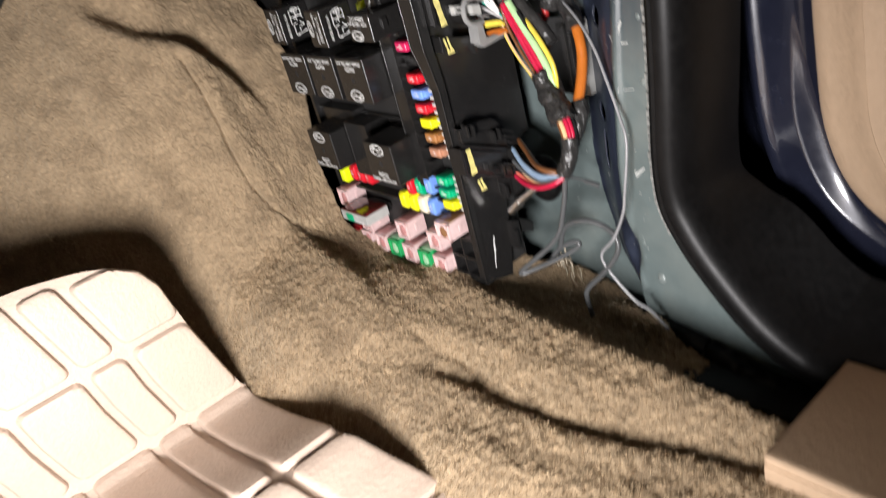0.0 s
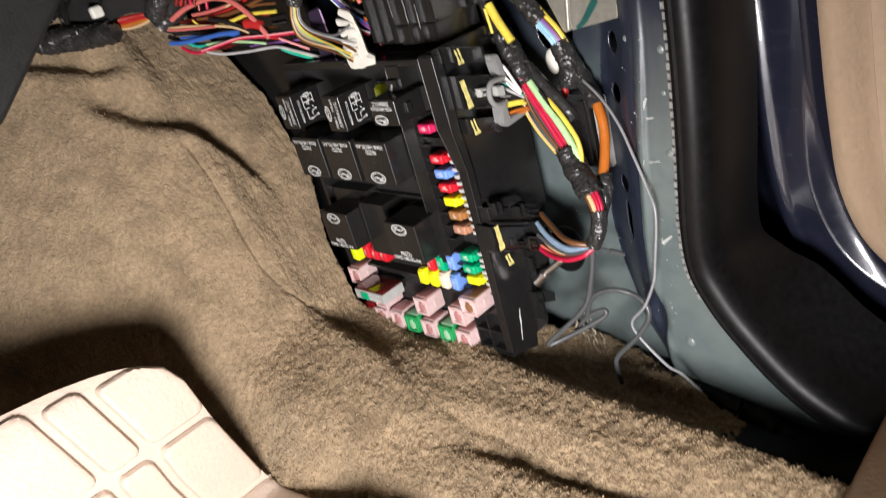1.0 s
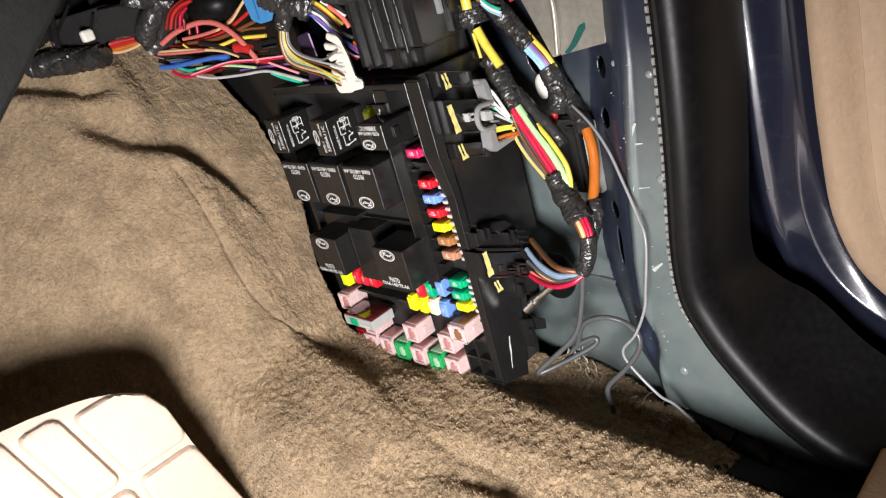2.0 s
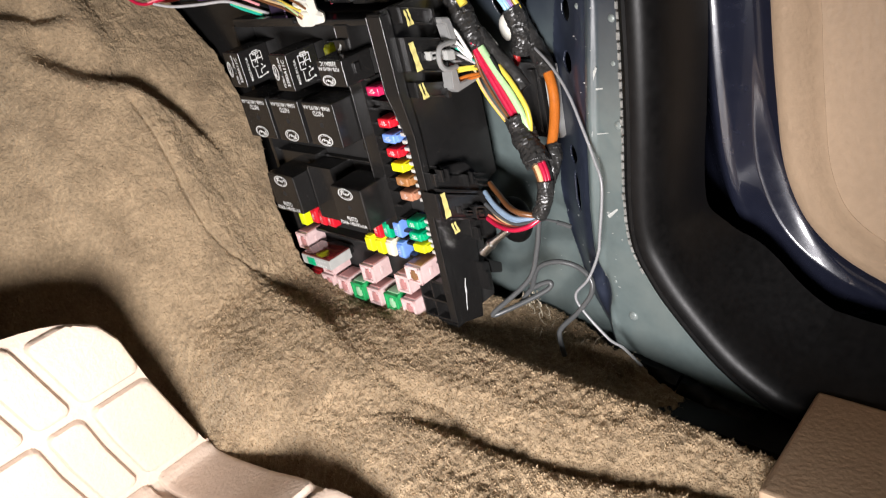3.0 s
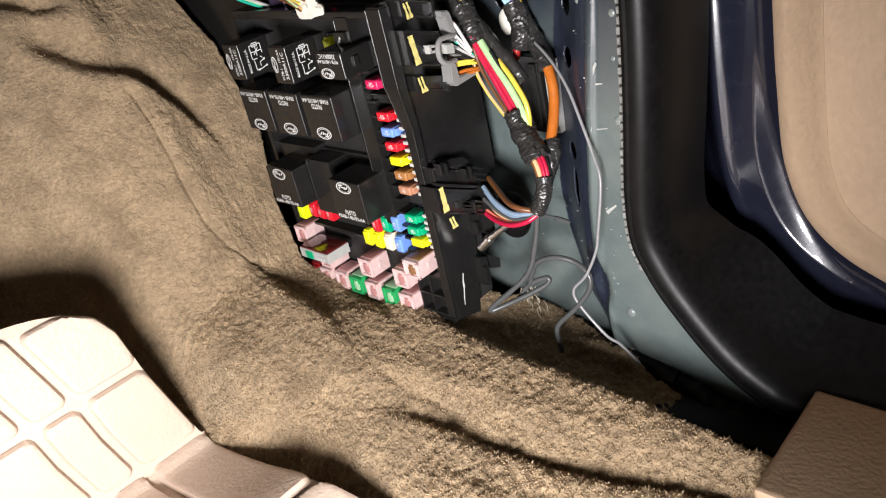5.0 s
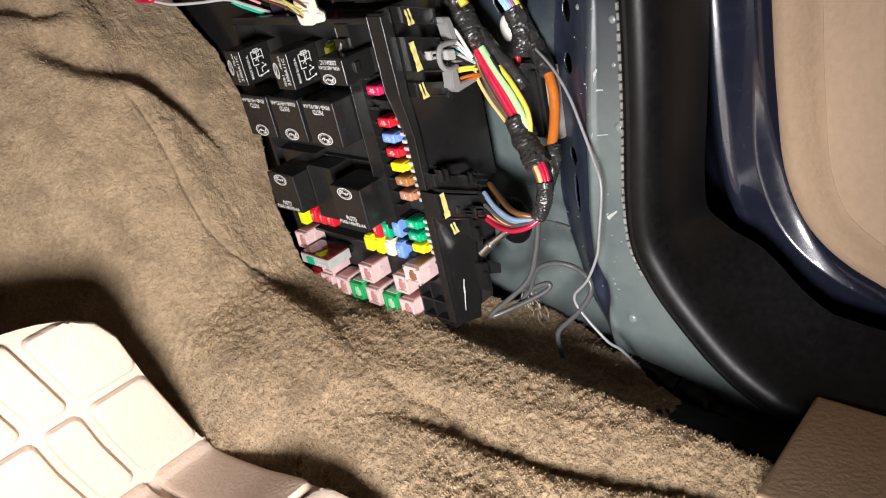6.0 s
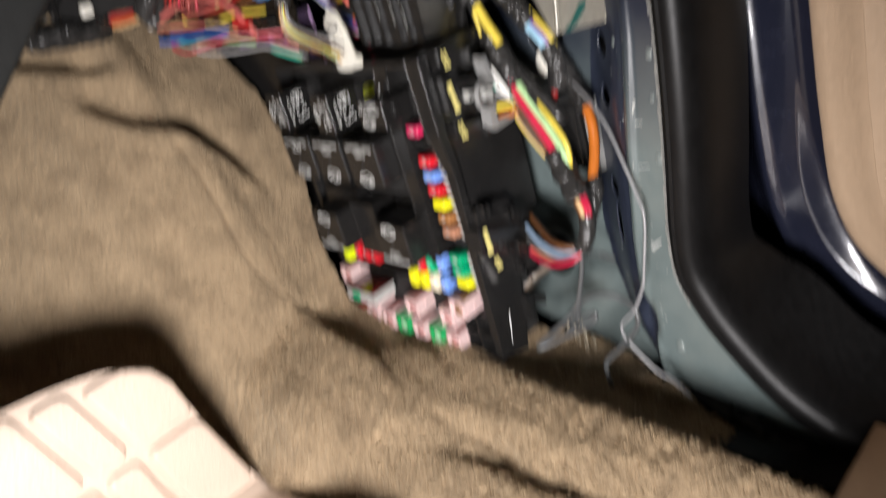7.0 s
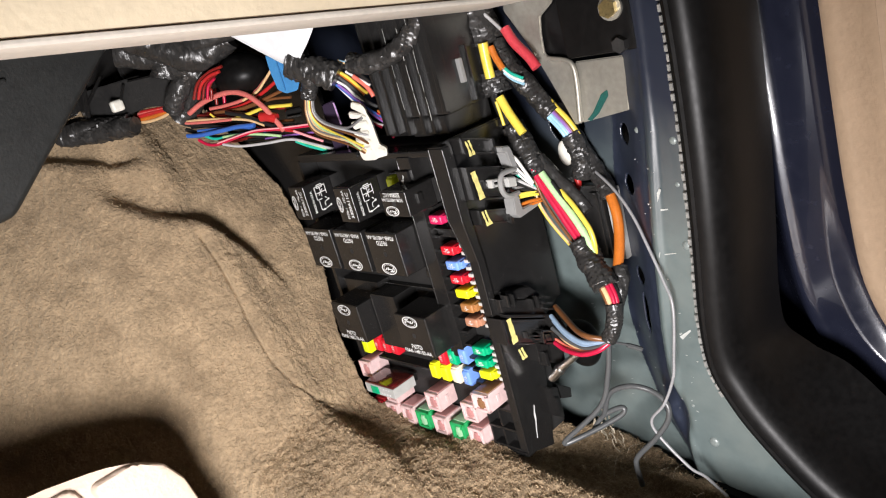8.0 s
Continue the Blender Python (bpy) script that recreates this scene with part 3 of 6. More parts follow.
RED_C = clear_plastic("red_clear_plastic", (0.62, 0.03, 0.04))
AMBER_C = clear_plastic("amber_cap", (0.33, 0.17, 0.08))
GREY_P = plastic("grey_plastic", (0.23, 0.23, 0.225), 0.4)
LIGHT_GREY_P = plastic("light_grey_plastic", (0.42, 0.42, 0.40), 0.4)
WHITE_P = plastic("white_plastic", (0.74, 0.72, 0.64), 0.4)
PURPLE_P = plastic("purple_black_plastic", (0.022, 0.013, 0.030), 0.4)
SMOKE = material("smoked_cover", (0.10, 0.018, 0.016), 0.12, 0, 0.2, 120, 0.02, 500, coat=0.5)
TIN = material("tinned_blade", (0.74, 0.73, 0.70), 0.28, 1.0, 0.10, 400, 0.05, 900)
CHALK = material("yellow_paint_mark", (0.66, 0.58, 0.20), 0.7, 0, 0.3, 250, 0.3, 900)
TAPE = material("harness_tape", (0.027, 0.026, 0.025), 0.30, 0, 0.4, 160, 0.8, 330, stretch=(1.0, 0.55, 0.3))
GREY_METAL = material("zinc_plated_bracket", (0.36, 0.345, 0.30), 0.42, 0.6, 0.14, 40, 0.15, 500, dirt=(0.33, 0.31, 0.28))
GREEN_MARK = material("green_paint_mark", (0.008, 0.085, 0.072), 0.5, 0, 0.4, 200, 0.1)
BRASS = material("gold_passivated_bolt", (0.52, 0.40, 0.18), 0.3, 0.9, 0.2, 100, 0.1)


def wire_colour(name, color, rough=0.32):
    return material(name + "_wire", color, rough, 0, 0.15, 120, 0.05, 700)


W = {n: wire_colour(n, c) for n, c in dict(
    red=(0.42, 0.02, 0.02), maroon=(0.20, 0.015, 0.012), coral=(0.55, 0.14, 0.12), crimson=(0.46, 0.01, 0.045), yellow=(0.74, 0.58, 0.075), green=(0.40, 0.62, 0.31), white=(0.75, 0.74, 0.70),
    orange=(0.48, 0.135, 0.018), blue=(0.04, 0.12, 0.42), sky=(0.30, 0.52, 0.66), brown=(0.15, 0.06, 0.022), pink=(0.80, 0.32, 0.34),
    grey=(0.07, 0.073, 0.074), black=(0.015, 0.015, 0.015), teal=(0.02, 0.42, 0.30), tan=(0.62, 0.42, 0.22), salmon=(0.75, 0.17, 0.12),
    rose=(0.50, 0.045, 0.06), violet=(0.22, 0.10, 0.36), steelblue=(0.20, 0.28, 0.38), ash=(0.15, 0.15, 0.155), silver=(0.25, 0.25, 0.255), lightgrey=(0.42, 0.42, 0.42)).items()}


# ---- print ----
TEXTS = {}
FACE = {"-x": (Vector((0, -1, 0)), Vector((0, 0, 1))), "-y": (Vector((1, 0, 0)), Vector((0, 0, 1)))}


def text_mesh(words, size):
    if (words, size) not in TEXTS:
        cu = bpy.data.curves.new("print", "FONT")
        cu.body, cu.size, cu.align_x, cu.align_y, cu.resolution_u = words, size, "CENTER", "CENTER", 3
        cu.offset = size * 0.012
        tmp = new("print", cu)
        me = bpy.data.meshes.new_from_object(tmp.evaluated_get(bpy.context.evaluated_depsgraph_get()))
        pts = [(v.co.x, v.co.y) for v in me.vertices], [tuple(p.vertices) for p in me.polygons]
        bpy.data.objects.remove(tmp)
        bpy.data.curves.remove(cu)
        bpy.data.meshes.remove(me)
        TEXTS[(words, size)] = pts
    return TEXTS[(words, size)]


def on_face(bm, flat, polys, pos, turn, face, squeeze=1.0):
    """Lay a flat drawing (right, up) on a face of a thing, turned by some degrees."""
    right, up = FACE[face]
    a = radians(turn)
    r, u = right * math.cos(a) + up * math.sin(a), up * math.cos(a) - right * math.sin(a)
    vs = [bm.verts.new(Vector(pos) + r * (x * squeeze) + u * y) for x, y in flat]
    for p in polys:
        bm.faces.new([vs[i] for i in p])
    return bm


def lettering(bm, words, size, pos, turn=0, face="-x", squeeze=0.8):
    return on_face(bm, *text_mesh(words, size), pos, turn, face, squeeze)


def bar(bm, a, b, width, pos, turn=0, face="-x"):
    ax, ay, bx, by = *a, *b
    dx, dy = bx - ax, by - ay
    n = math.hypot(dx, dy)
    px, py = -dy / n * width / 2, dx / n * width / 2
    return on_face(bm, [(ax + px, ay + py), (bx + px, by + py), (bx - px, by - py), (ax - px, ay - py)], [(0, 1, 2, 3)], pos, turn, face)


def oval(bm, w, h, line, pos, turn=0, face="-x"):
    """A plain oval mark: two rings and a wavy stroke."""
    for k0, k1 in ((1.0, 1.0 - line), (0.88 - line, 0.88 - line * 1.45)):
        n = 32
        ring = [(w / 2 * k * math.cos(2 * math.pi * i / n), h / 2 * k * math.sin(2 * math.pi * i / n)) for k in (k0, k1) for i in range(n)]
        on_face(bm, ring, [(i, (i + 1) % n, n + (i + 1) % n, n + i) for i in range(n)], pos, turn, face)
    for x0, y0, x1, y1 in ((-0.30, -0.12, -0.16, 0.2), (-0.16, 0.05, 0.02, 0.02), (0.02, -0.12, 0.10, 0.12), (0.12, -0.10, 0.28, 0.14), (-0.3, 0.18, -0.05, 0.22)):
        bar(bm, (x0 * w, y0 * h), (x1 * w, y1 * h), 0.05 * w, pos, turn, face)
    return bm


# ---- fuse box ----
fb = thing("fuse_box", 20, 0, -134, "black plastic fuse box with cover removed, mounted on the side panel", "fuse box")
part("base", boxed(6, 34, -60.4, 93, -132, 74, bevel=1.2), BLACK_DULL, fb)


def slab(outline, y0, y1, bevel=0.8):
    """A plate with the given (x, z) outline, from y0 to y1, with eased edges."""
    bm = bmesh.new()
    face = bm.faces.new([bm.verts.new((x, y0, z)) for x, z in outline])
    new_faces = bmesh.ops.extrude_face_region(bm, geom=[face])["geom"]
    bmesh.ops.translate(bm, verts=[v for v in new_faces if isinstance(v, bmesh.types.BMVert)], vec=(0, y1 - y0, 0))
    bmesh.ops.recalc_face_normals(bm, faces=bm.faces)
    bmesh.ops.bevel(bm, geom=list(bm.edges), offset=bevel, segments=2, affect="EDGES", clamp_overlap=True)
    return bm


def lofted(stations, bevel=0.9):
    """A post through rectangles (z, y0, y1, x0, x1), with eased edges."""
    bm = bmesh.new()
    rings = [[bm.verts.new((x, y, z)) for x, y in ((x0, y0), (x0, y1), (x1, y1), (x1, y0))] for z, y0, y1, x0, x1 in stations]
    for a, b in zip(rings, rings[1:]):
        for k in range(4):
            bm.faces.new((a[k], a[(k + 1) % 4], b[(k + 1) % 4], b[k]))
    bm.faces.new(rings[0][::-1])
    bm.faces.new(rings[-1])
    bmesh.ops.recalc_face_normals(bm, faces=bm.faces)
    bmesh.ops.bevel(bm, geom=list(bm.edges), offset=bevel, segments=2, affect="EDGES", clamp_overlap=True)
    return bm


def box_walls():
    # outer wall towards the door, with its broad stepped rim
    bm = slab([(-13, 78), (-13, 33), (-8, 8), (-7, -130), (14, -137), (20, -104), (24, -76), (30, -54), (54, -46), (54, 78)], -65.6, -60.5)
    part("side_wall", bm, BLACK, fb)
    part("rim", lofted([(77, -69.5, -57.5, -17, -9), (32, -69.5, -57.5, -16.5, -9), (6, -68.5, -60.5, -12, -6), (-60, -67, -60.5, -11, -5), (-129, -65.2, -59, -10, -4)]), BLACK, fb)
    part("rim_step", lofted([(76, -58.2, -54.8, -13.5, 2), (32, -58.2, -54.8, -13, 2), (6, -61, -57.8, -9, 2), (-60, -61, -57.4, -8.5, 2), (-128, -60, -56.4, -8, 2)], 0.6), BLACK, fb, "inner step of the rim")
    part("partition", boxed(-9, 8, -29.5, -17.6, -66, 70, bevel=0.7), BLACK, fb)
    bm = boxed(-8, 8, -60, 88, 69, 73, bevel=1.0)
    add_box(bm, -9, 8, 20, 88, 71, 75, bevel=1.0)
    part("top_wall", bm, BLACK, fb)
    part("bottom_wall", boxed(-6, 8, -60, 92, -136, -133, bevel=0.8), BLACK, fb)
    part("front_wall", boxed(-8, 8, 89, 93, -132, 70, bevel=0.8), BLACK, fb)
    # the raised blank between the lower relays, and low ledges between the rows
    part("blank_cover", boxed(-14.5, 8, 20, 45.2, -65, -25, bevel=0.8), BLACK, fb)
    part("relay_seat", boxed(-5, 8, 46, 92, -63, -21, bevel=0.8), BLACK, fb)
    for z0, z1, d in ((-7.5, -5, 2), (-26, -24, 2), (30, 32, 0), (-88, -86, -3)):
        part("divider", boxed(d, 8, -17, 89, z0, z1, bevel=0.6), BLACK, fb)
    for a, b in (((-14.5, 44.9, -26), (-14.5, 44.9, -64)), ((-9, -18, 68), (-9, -18, -65)), ((-16.9, -57.9, 76), (-16.4, -57.9, 33)), ((-16.4, -57.9, 33), (-12, -60.9, 6)), ((-17, -69.2, 76), (-16.4, -69.2, 32)), ((-16.4, -69.2, 32), (-11.9, -68.2, 6)), ((-11.9, -68.2, 6), (-9.9, -65, -128))):
        part("edge_bead", add_rod(bmesh.new(), a, b, 0.5, 0.5, 10), BLACK, fb)
    # contacts deep in the gap between the relay rows
    for y in (-10, -3):
        part("contact", boxed(2, 7, y - 2, y + 2, -16, -11, bevel=0.5), BLACK, fb)
    # empty sockets below the last fuses
    part("socket_block", boxed(-1, 7, -57, -32, -132, -100, bevel=0.6), BLACK, fb)
    for y in (-57, -45, -33.6):
        part("socket_rib", boxed(-7, 0, y, y + 1.6, -131, -101, bevel=0.4), BLACK, fb)
    for z in (-102, -117, -131):
        part("socket_rib", boxed(-7.5, 0, -57, -32, z, z + 1.8, bevel=0.4), BLACK, fb)
    for k in range(15):
        z = 36 - k * 9.4
        part("rib", boxed(-6.5, 7, -35.5, -29.9, z, z + 1.6), BLACK, fb)
    for k in range(15):
        z = 34.5 - k * 9.4
        part("rib", boxed(-4.5, 7, -56.6, -52, z, z + 1.4), BLACK, fb)
    # tabs on the back edge
    part("mounting_tab", slab([(17, -95), (24, -98), (24, -121), (17, -116)], -71, -65, 0.5), BLACK, fb)
    part("tab_clip", slab([(17.4, -102), (20, -103), (20, -116), (17.6, -114)], -73, -70, 0.4), BLACK, fb)
    part("mounting_tab", slab([(25, -97), (38, -107), (37, -114), (27, -109)], -69, -65, 0.5), BLACK, fb)
    bm = bmesh.new()
    for a, b, w in (((4.4, -101), (3, -106), 1.0), ((3, -106), (2.6, -111), 1.5), ((2.6, -111), (1, -118), 1.0), ((1, -118), (0.2, -123), 0.7)):
        bar(bm, a, b, w, (0, -65.9, 0), 0, "-y")
    part("scratch", bm, PRINT, fb, "pale scratch")


box_walls()


def relay_body(ob, w, h, d, groove=True):
    """Cover with drafted sides and a foot; the base lies at x = 0, the front at -d."""
    bm = boxed(-d, -2, -w / 2, w / 2, 0, h, bevel=1.15, seg=3, taper=0.3)
    part("cover", bm, BLACK, ob)
    part("foot", boxed(-2.2, 8, -w / 2 + 0.7, w / 2 - 0.7, 0.7, h - 0.7, bevel=0.5), BLACK_DULL, ob)
    bm = bmesh.new()
    add_rod(bm, (-d - 0.12, 0, h * 0.5), (-d + 1, 0, h * 0.5), 1.7, 1.7, 20)
    add_rod(bm, (-d - 0.3, 0.2, h * 0.5), (-d + 1, 0.2, h * 0.5), 0.8, 0.8, 14)
    part("gate_mark", bm, BLACK_DULL, ob)


def square_relay(flip, w=31.5, h=29.8, d=25):
    ob = thing("relay", 0, 0, 0, "black plastic relay with white printing, plugged in the fuse box", "relay", "relays in the fuse box", local=True)
    relay_body(ob, w, h, d)
    f = -d - 0.12
    turn = 180 if flip else 0
    at_z = (lambda z: h - z) if flip else (lambda z: z)
    bm = oval(bmesh.new(), 14.6, 8.0, 0.13, (f, 0.5, at_z(h - 4.8)), turn)
    part("oval_mark", bm, PRINT, ob, "white oval mark")
    bm = lettering(bmesh.new(), "F0AB-14B192-AA", 3.7, (f, 0.6, at_z(3.6 if flip else 2.6)), turn, "-x", 0.98)
    part("number", bm, PRINT, ob, "white printed number F0AB-14B192-AA")
    bm = lettering(bmesh.new(), "P6STD", 4.4, (f, 0.4, at_z(7.2 if flip else 6.2)), turn, "-x", 0.85)
    part("code", bm, PRINT, ob, "white printed code P6STD")
    return ob


def side_relay(w=18.5, h=24.5, d=26):
    ob = thing("relay", 0, 0, 0, "narrow black relay printed with a white wiring diagram", "relay", "relays in the fuse box", local=True)
    relay_body(ob, w, h, d)
    f = -d - 0.12
    part("oval_mark", oval(bmesh.new(), 10.5, 5.4, 0.16, (f, 5.4, 12.6), 90), PRINT, ob, "white oval mark")
    part("number", lettering(bmesh.new(), "F57B-14B192-AA", 3.2, (f, -0.6, 12.6), 90, "-x", 0.86), PRINT, ob, "white printed number F57B-14B192-AA")
    part("code", lettering(bmesh.new(), "3300A11C", 4.2, (f, -4.9, 12.2), 90, "-x", 0.95), PRINT, ob, "white printed code 3300A11C")
    s = -w / 2 - 0.12
    part("origin", lettering(bmesh.new(), "MADE IN U.S.A.", 2.5, (-d + 5.2, s, 11.5), 90, "-y", 0.95), PRINT, ob, "white printed words MADE IN U.S.A.")
    # coil and switch symbols on the side face, x to the back and z up
    bm = bmesh.new()
    strokes = [((0, 17), (8.6, 17)), ((0, 17), (0, 8)), ((8.6, 17), (8.6, 10.5)), ((0, 12.6), (8.6, 12.6)), ((4.3, 17), (4.3, 9.6)), ((2.2, 10.8), (6.4, 14.6)),
               ((0.4, 8), (4.0, 8)), ((1.2, 7), (1.2, 0.6)), ((1.2, 0.6), (3.0, 0.6)), ((5.2, 5.2), (5.2, 2.4)), ((5.2, 5.2), (8.6, 6.2)), ((3.4, 0.4), (9.4, 1.6)),
               ((6.4, 8.6), (7.6, 7.4)), ((2.2, 15.9), (2.2, 18.1)), ((6.4, 15.9), (6.4, 18.1)), ((2.2, 18.1), (6.4, 18.1)), ((2.2, 15.9), (6.4, 15.9))]
    for a, b in strokes:
        bar(bm, a, b, 0.55, (-d + 8.6, s, 3.4), 0, "-y")
    for x, z in ((8.6, 6.2), (9.4, 1.6), (3.2, 0.5)):
        bar(bm, (x - 0.7, z), (x + 0.7, z), 1.3, (-d + 8.6, s, 3.4), 0, "-y")
    part("wiring_diagram", bm, PRINT, ob, "white printed wiring diagram")
    return ob


def put(ob, x, y, z, first=False):
    if first:
        ob.location = at(x, y, z)
        return ob
    return copy_thing(ob, Matrix.Translation(at(x, y, z)))


flipped = square_relay(True)
put(flipped, 0, 68.6, -2.4, True)
put(flipped, 0, 34.2, -2.4)
put(flipped, 0, -1.0, -2.4)
upright = square_relay(False, 31, 29, 28)
put(upright, 0, 61.5, -57.2, True)
tagged(upright, "black plastic relay printed upright, plugged in the fuse box")
put(upright, 0, -9, -57.2)
narrow = side_relay()
put(narrow, 0, 76, 33.6, True)
put(narrow, 0, 23.6, 33.2)
short = thing("relay", 0, -24.8, 38, "small black relay with white printing upside down", "relay", "relays in the fuse box", local=True)
relay_body(short, 24, 16.8, 25)
part("oval_mark", oval(bmesh.new(), 12.0, 6.4, 0.14, (-25.15, 3.4, 4.0), 180), PRINT, short, "white oval mark")
part("number", lettering(bmesh.new(), "F57B-14B192-AA", 3.0, (-25.15, 1, 11.2), 180, "-x", 0.9), PRINT, short, "white printed number F57B-14B192-AA")
part("code", lettering(bmesh.new(), "3300A11C", 3.9, (-25.15, 0.6, 14.4), 180, "-x", 0.9), PRINT, short, "white printed code 3300A11C")
part("side_clip", boxed(-17, -13.4, -13.4, -11.9, 6, 12, bevel=0.3), BLACK, short)
part("word", lettering(bmesh.new(), "View", 3.4, (-12, 2.5, 19), 60, "-x", 0.9), PRINT, short, "white printed word View")
part("print_plate", boxed(-11.8, -3, -3, 7, 16, 24, bevel=0.5), BLACK, short)


# ---- blade fuses ----
BLADE = material("zinc_blade", (0.52, 0.51, 0.48), 0.4, 0.2, 0.15, 200, 0.1)
def lying_fuse(mat_, words, label):
    """A blade fuse with its back along y, seen end on: rounded body, stepped shoulder and blade tips."""
    ob = thing("blade_fuse", 0, 0, 0, label, "fuse", "blade fuses", local=True)
    bm = boxed(-9, 0, -4.6, 6.2, -3.0, 3.0, bevel=1.4, seg=3)
    add_box(bm, -7.0, 3, -6.4, 7.2, -2.4, 2.4, bevel=0.7)
    part("body", bm, mat_, ob)
    if words:
        part("rating", lettering(bmesh.new(), words, 4.2, (-9.12, 0.8, 0), 0, "-x", 0.85), PRINT, ob, "white rating " + words.strip("-"))
    for z in (-2.4, 2.4):
        part("blade", boxed(-5.6, 4, -11.2, -7.6, z - 1.1, z + 1.1, bevel=0.25), BLADE, ob)
    return ob


kinds = {}
for y, z, m_, words, colour in ((-38, 30, CRIMSON_P, "-10-", "crimson"), (-41, 10, RED_P, "-10-", "red"), (-41.5, 0, BLUE_P, "-15-", "light blue"), (-42, -9.4, RED_P, "-10-", "red"),
                                (-43, -19, YELLOW_P, "", "yellow"), (-44, -28.6, BROWN_P, "-5-", "brown"), (-44.5, -38.6, TAN_P, "-5-", "pinkish brown"),
                                (-43.5, -59, GREEN_P, "-30-", "green"), (-43, -68, GREEN_P, "-30-", "green"), (-44, -76.5, YELLOW_P, "", "yellow")):
    k = (m_.name, words)
    if k in kinds:
        put(kinds[k], 0, y, z)
    else:
        kinds[k] = lying_fuse(m_, words, colour + " plastic blade fuse" + (" marked " + words.strip("-") if words else " without marking") + " in its slot")
        put(kinds[k], 0, y, z, True)
empty = thing("fuse_holder", 0, -40, 20, "empty black fuse slot between the blade fuses", "fuse slot", local=True)
part("slot", boxed(-4, 4, -9, 9, -3, 3, bevel=0.6), BLACK, empty)
part("lip", boxed(-6, -3, -9, 9, 2.2, 3.4, bevel=0.4), BLACK, empty)


def standing_fuse(mat_, label, words=""):
    """A blade fuse standing upright, with rounded shoulders and a serrated seat above."""
    ob = thing("blade_fuse", 0, 0, 0, label, "fuse", "blade fuses", local=True)
    bm = boxed(-10, 0, -3.3, 3.3, -5.2, 5.2, bevel=1.6, seg=3)
    add_box(bm, -8.6, 3, -2.9, 2.9, -6.2, 6.2, bevel=1.0)
    part("body", bm, mat_, ob)
    if words:
        part("rating", lettering(bmesh.new(), words, 3.6, (-10.12, 0, 0), 90, "-x", 0.9), PRINT, ob, "white rating " + words)
    bm = bmesh.new()
    for k in (-2.5, 0, 2.5):
        add_box(bm, -5, 3, k - 0.8, k + 0.8, 6.2, 7.6, bevel=0.3)
    part("seat", bm, BLACK, ob)
    return ob


kinds = {}
for y, z, m_, words, colour in ((80, -75, LIME_P, "", "lime green"), (64, -70.5, RED_P, "-10-", "red"), (54.5, -70.5, RED_P, "-10-", "red"), (45, -70.5, RED_P, "-10-", "red"),
                                (-5.5, -69.5, RED_P, "-10-", "red"), (-16, -67.5, GREEN_P, "-30-", "green"), (-27, -65, BLUE_P, "-15-", "light blue"),
                                (7.5, -82.5, YELLOW_P, "", "yellow"), (-3.5, -82.5, YELLOW_P, "", "yellow"), (-14, -82, CREAM_P, "", "cream"), (-25, -81.5, BLUE_P, "-15-", "light blue"),
                                (2, 49.8, LIME_P, "", "lime green")):
    k = (m_.name, words)
    if k in kinds:
        put(kinds[k], 6 if z > 0 else 0, y, z)
    else:
        kinds[k] = standing_fuse(m_, "upright " + colour + " plastic blade fuse" + (" marked " + words.strip("-") if words else " without marking"), words)
        put(kinds[k], 0, y, z, True)


# ---- cartridge fuses ----
def cartridge(clear, cap, label, w=13.0, h=13.6, d=12.4):
    """A boxy clear fuse: rim, window with its element, side notch."""
    ob = thing("cartridge_fuse", 0, 0, 0, label, "fuse", "cartridge fuses", local=True)
    bm = boxed(-d, 4, -w / 2, w / 2, -h / 2, h / 2, bevel=0.9, seg=2)
    part("housing", bm, clear, ob)
    bm = bmesh.new()
    for y0, y1, z0, z1 in ((-w / 2, w / 2, h / 2 - 2, h / 2), (-w / 2, w / 2, -h / 2, -h / 2 + 2), (-w / 2, -w / 2 + 2, -h / 2, h / 2), (w / 2 - 2, w / 2, -h / 2, h / 2)):
        add_box(bm, -d - 1.3, -d + 1, y0, y1, z0, z1, bevel=0.5)
    part("rim", bm, clear, ob)
    part("top", boxed(-d + 2, 2, -w / 2 + 1, w / 2 - 1, h / 2 - 0.6, h / 2 + 0.5, bevel=0.3), cap, ob, "darker top")
    bm = boxed(-d - 0.6, -d + 0.6, -w * 0.22, w * 0.22, -h * 0.26, h * 0.1, bevel=0.4)
    add_box(bm, -d - 0.9, -d + 0.6, -w * 0.1, w * 0.12, -h * 0.32, h * 0.26, bevel=0.4)
    part("element", bm, cap, ob, "fuse element behind the window")
    part("notch", boxed(-d * 0.5, -d * 0.3, -w / 2 - 0.5, -w / 2 + 0.6, -h * 0.2, h * 0.2, bevel=0.2), clear, ob)
    return ob


PINK_CAP = plastic("pink_element", (0.42, 0.20, 0.19), 0.4)
GREEN_CAP = plastic("green_element", (0.30, 0.52, 0.32), 0.4)
pink = cartridge(PINK_C, PINK_CAP, "boxy translucent pink cartridge fuse in the fuse box")
put(pink, 0, 65.5, -125.4, True)
for y, z in ((47.5, -124.4), (13, -125), (-22.5, -125.6), (13.5, -106), (-22.5, -106), (83, -92.8), (61, -110)):
    put(pink, 0, y, z)
green = cartridge(GREEN_C, GREEN_CAP, "boxy translucent green cartridge fuse in the fuse box")
put(green, 0, 31, -125, True)
put(green, 0, -5, -125.6)
red = cartridge(RED_C, plastic("red_element", (0.30, 0.02, 0.02)), "boxy translucent red cartridge fuse in the fuse box")
put(red, 0, 82, -126.5, True)
amber = cartridge(PINK_C, AMBER_C, "pink cartridge fuse with a brown top, set askew", 14, 13, 15)
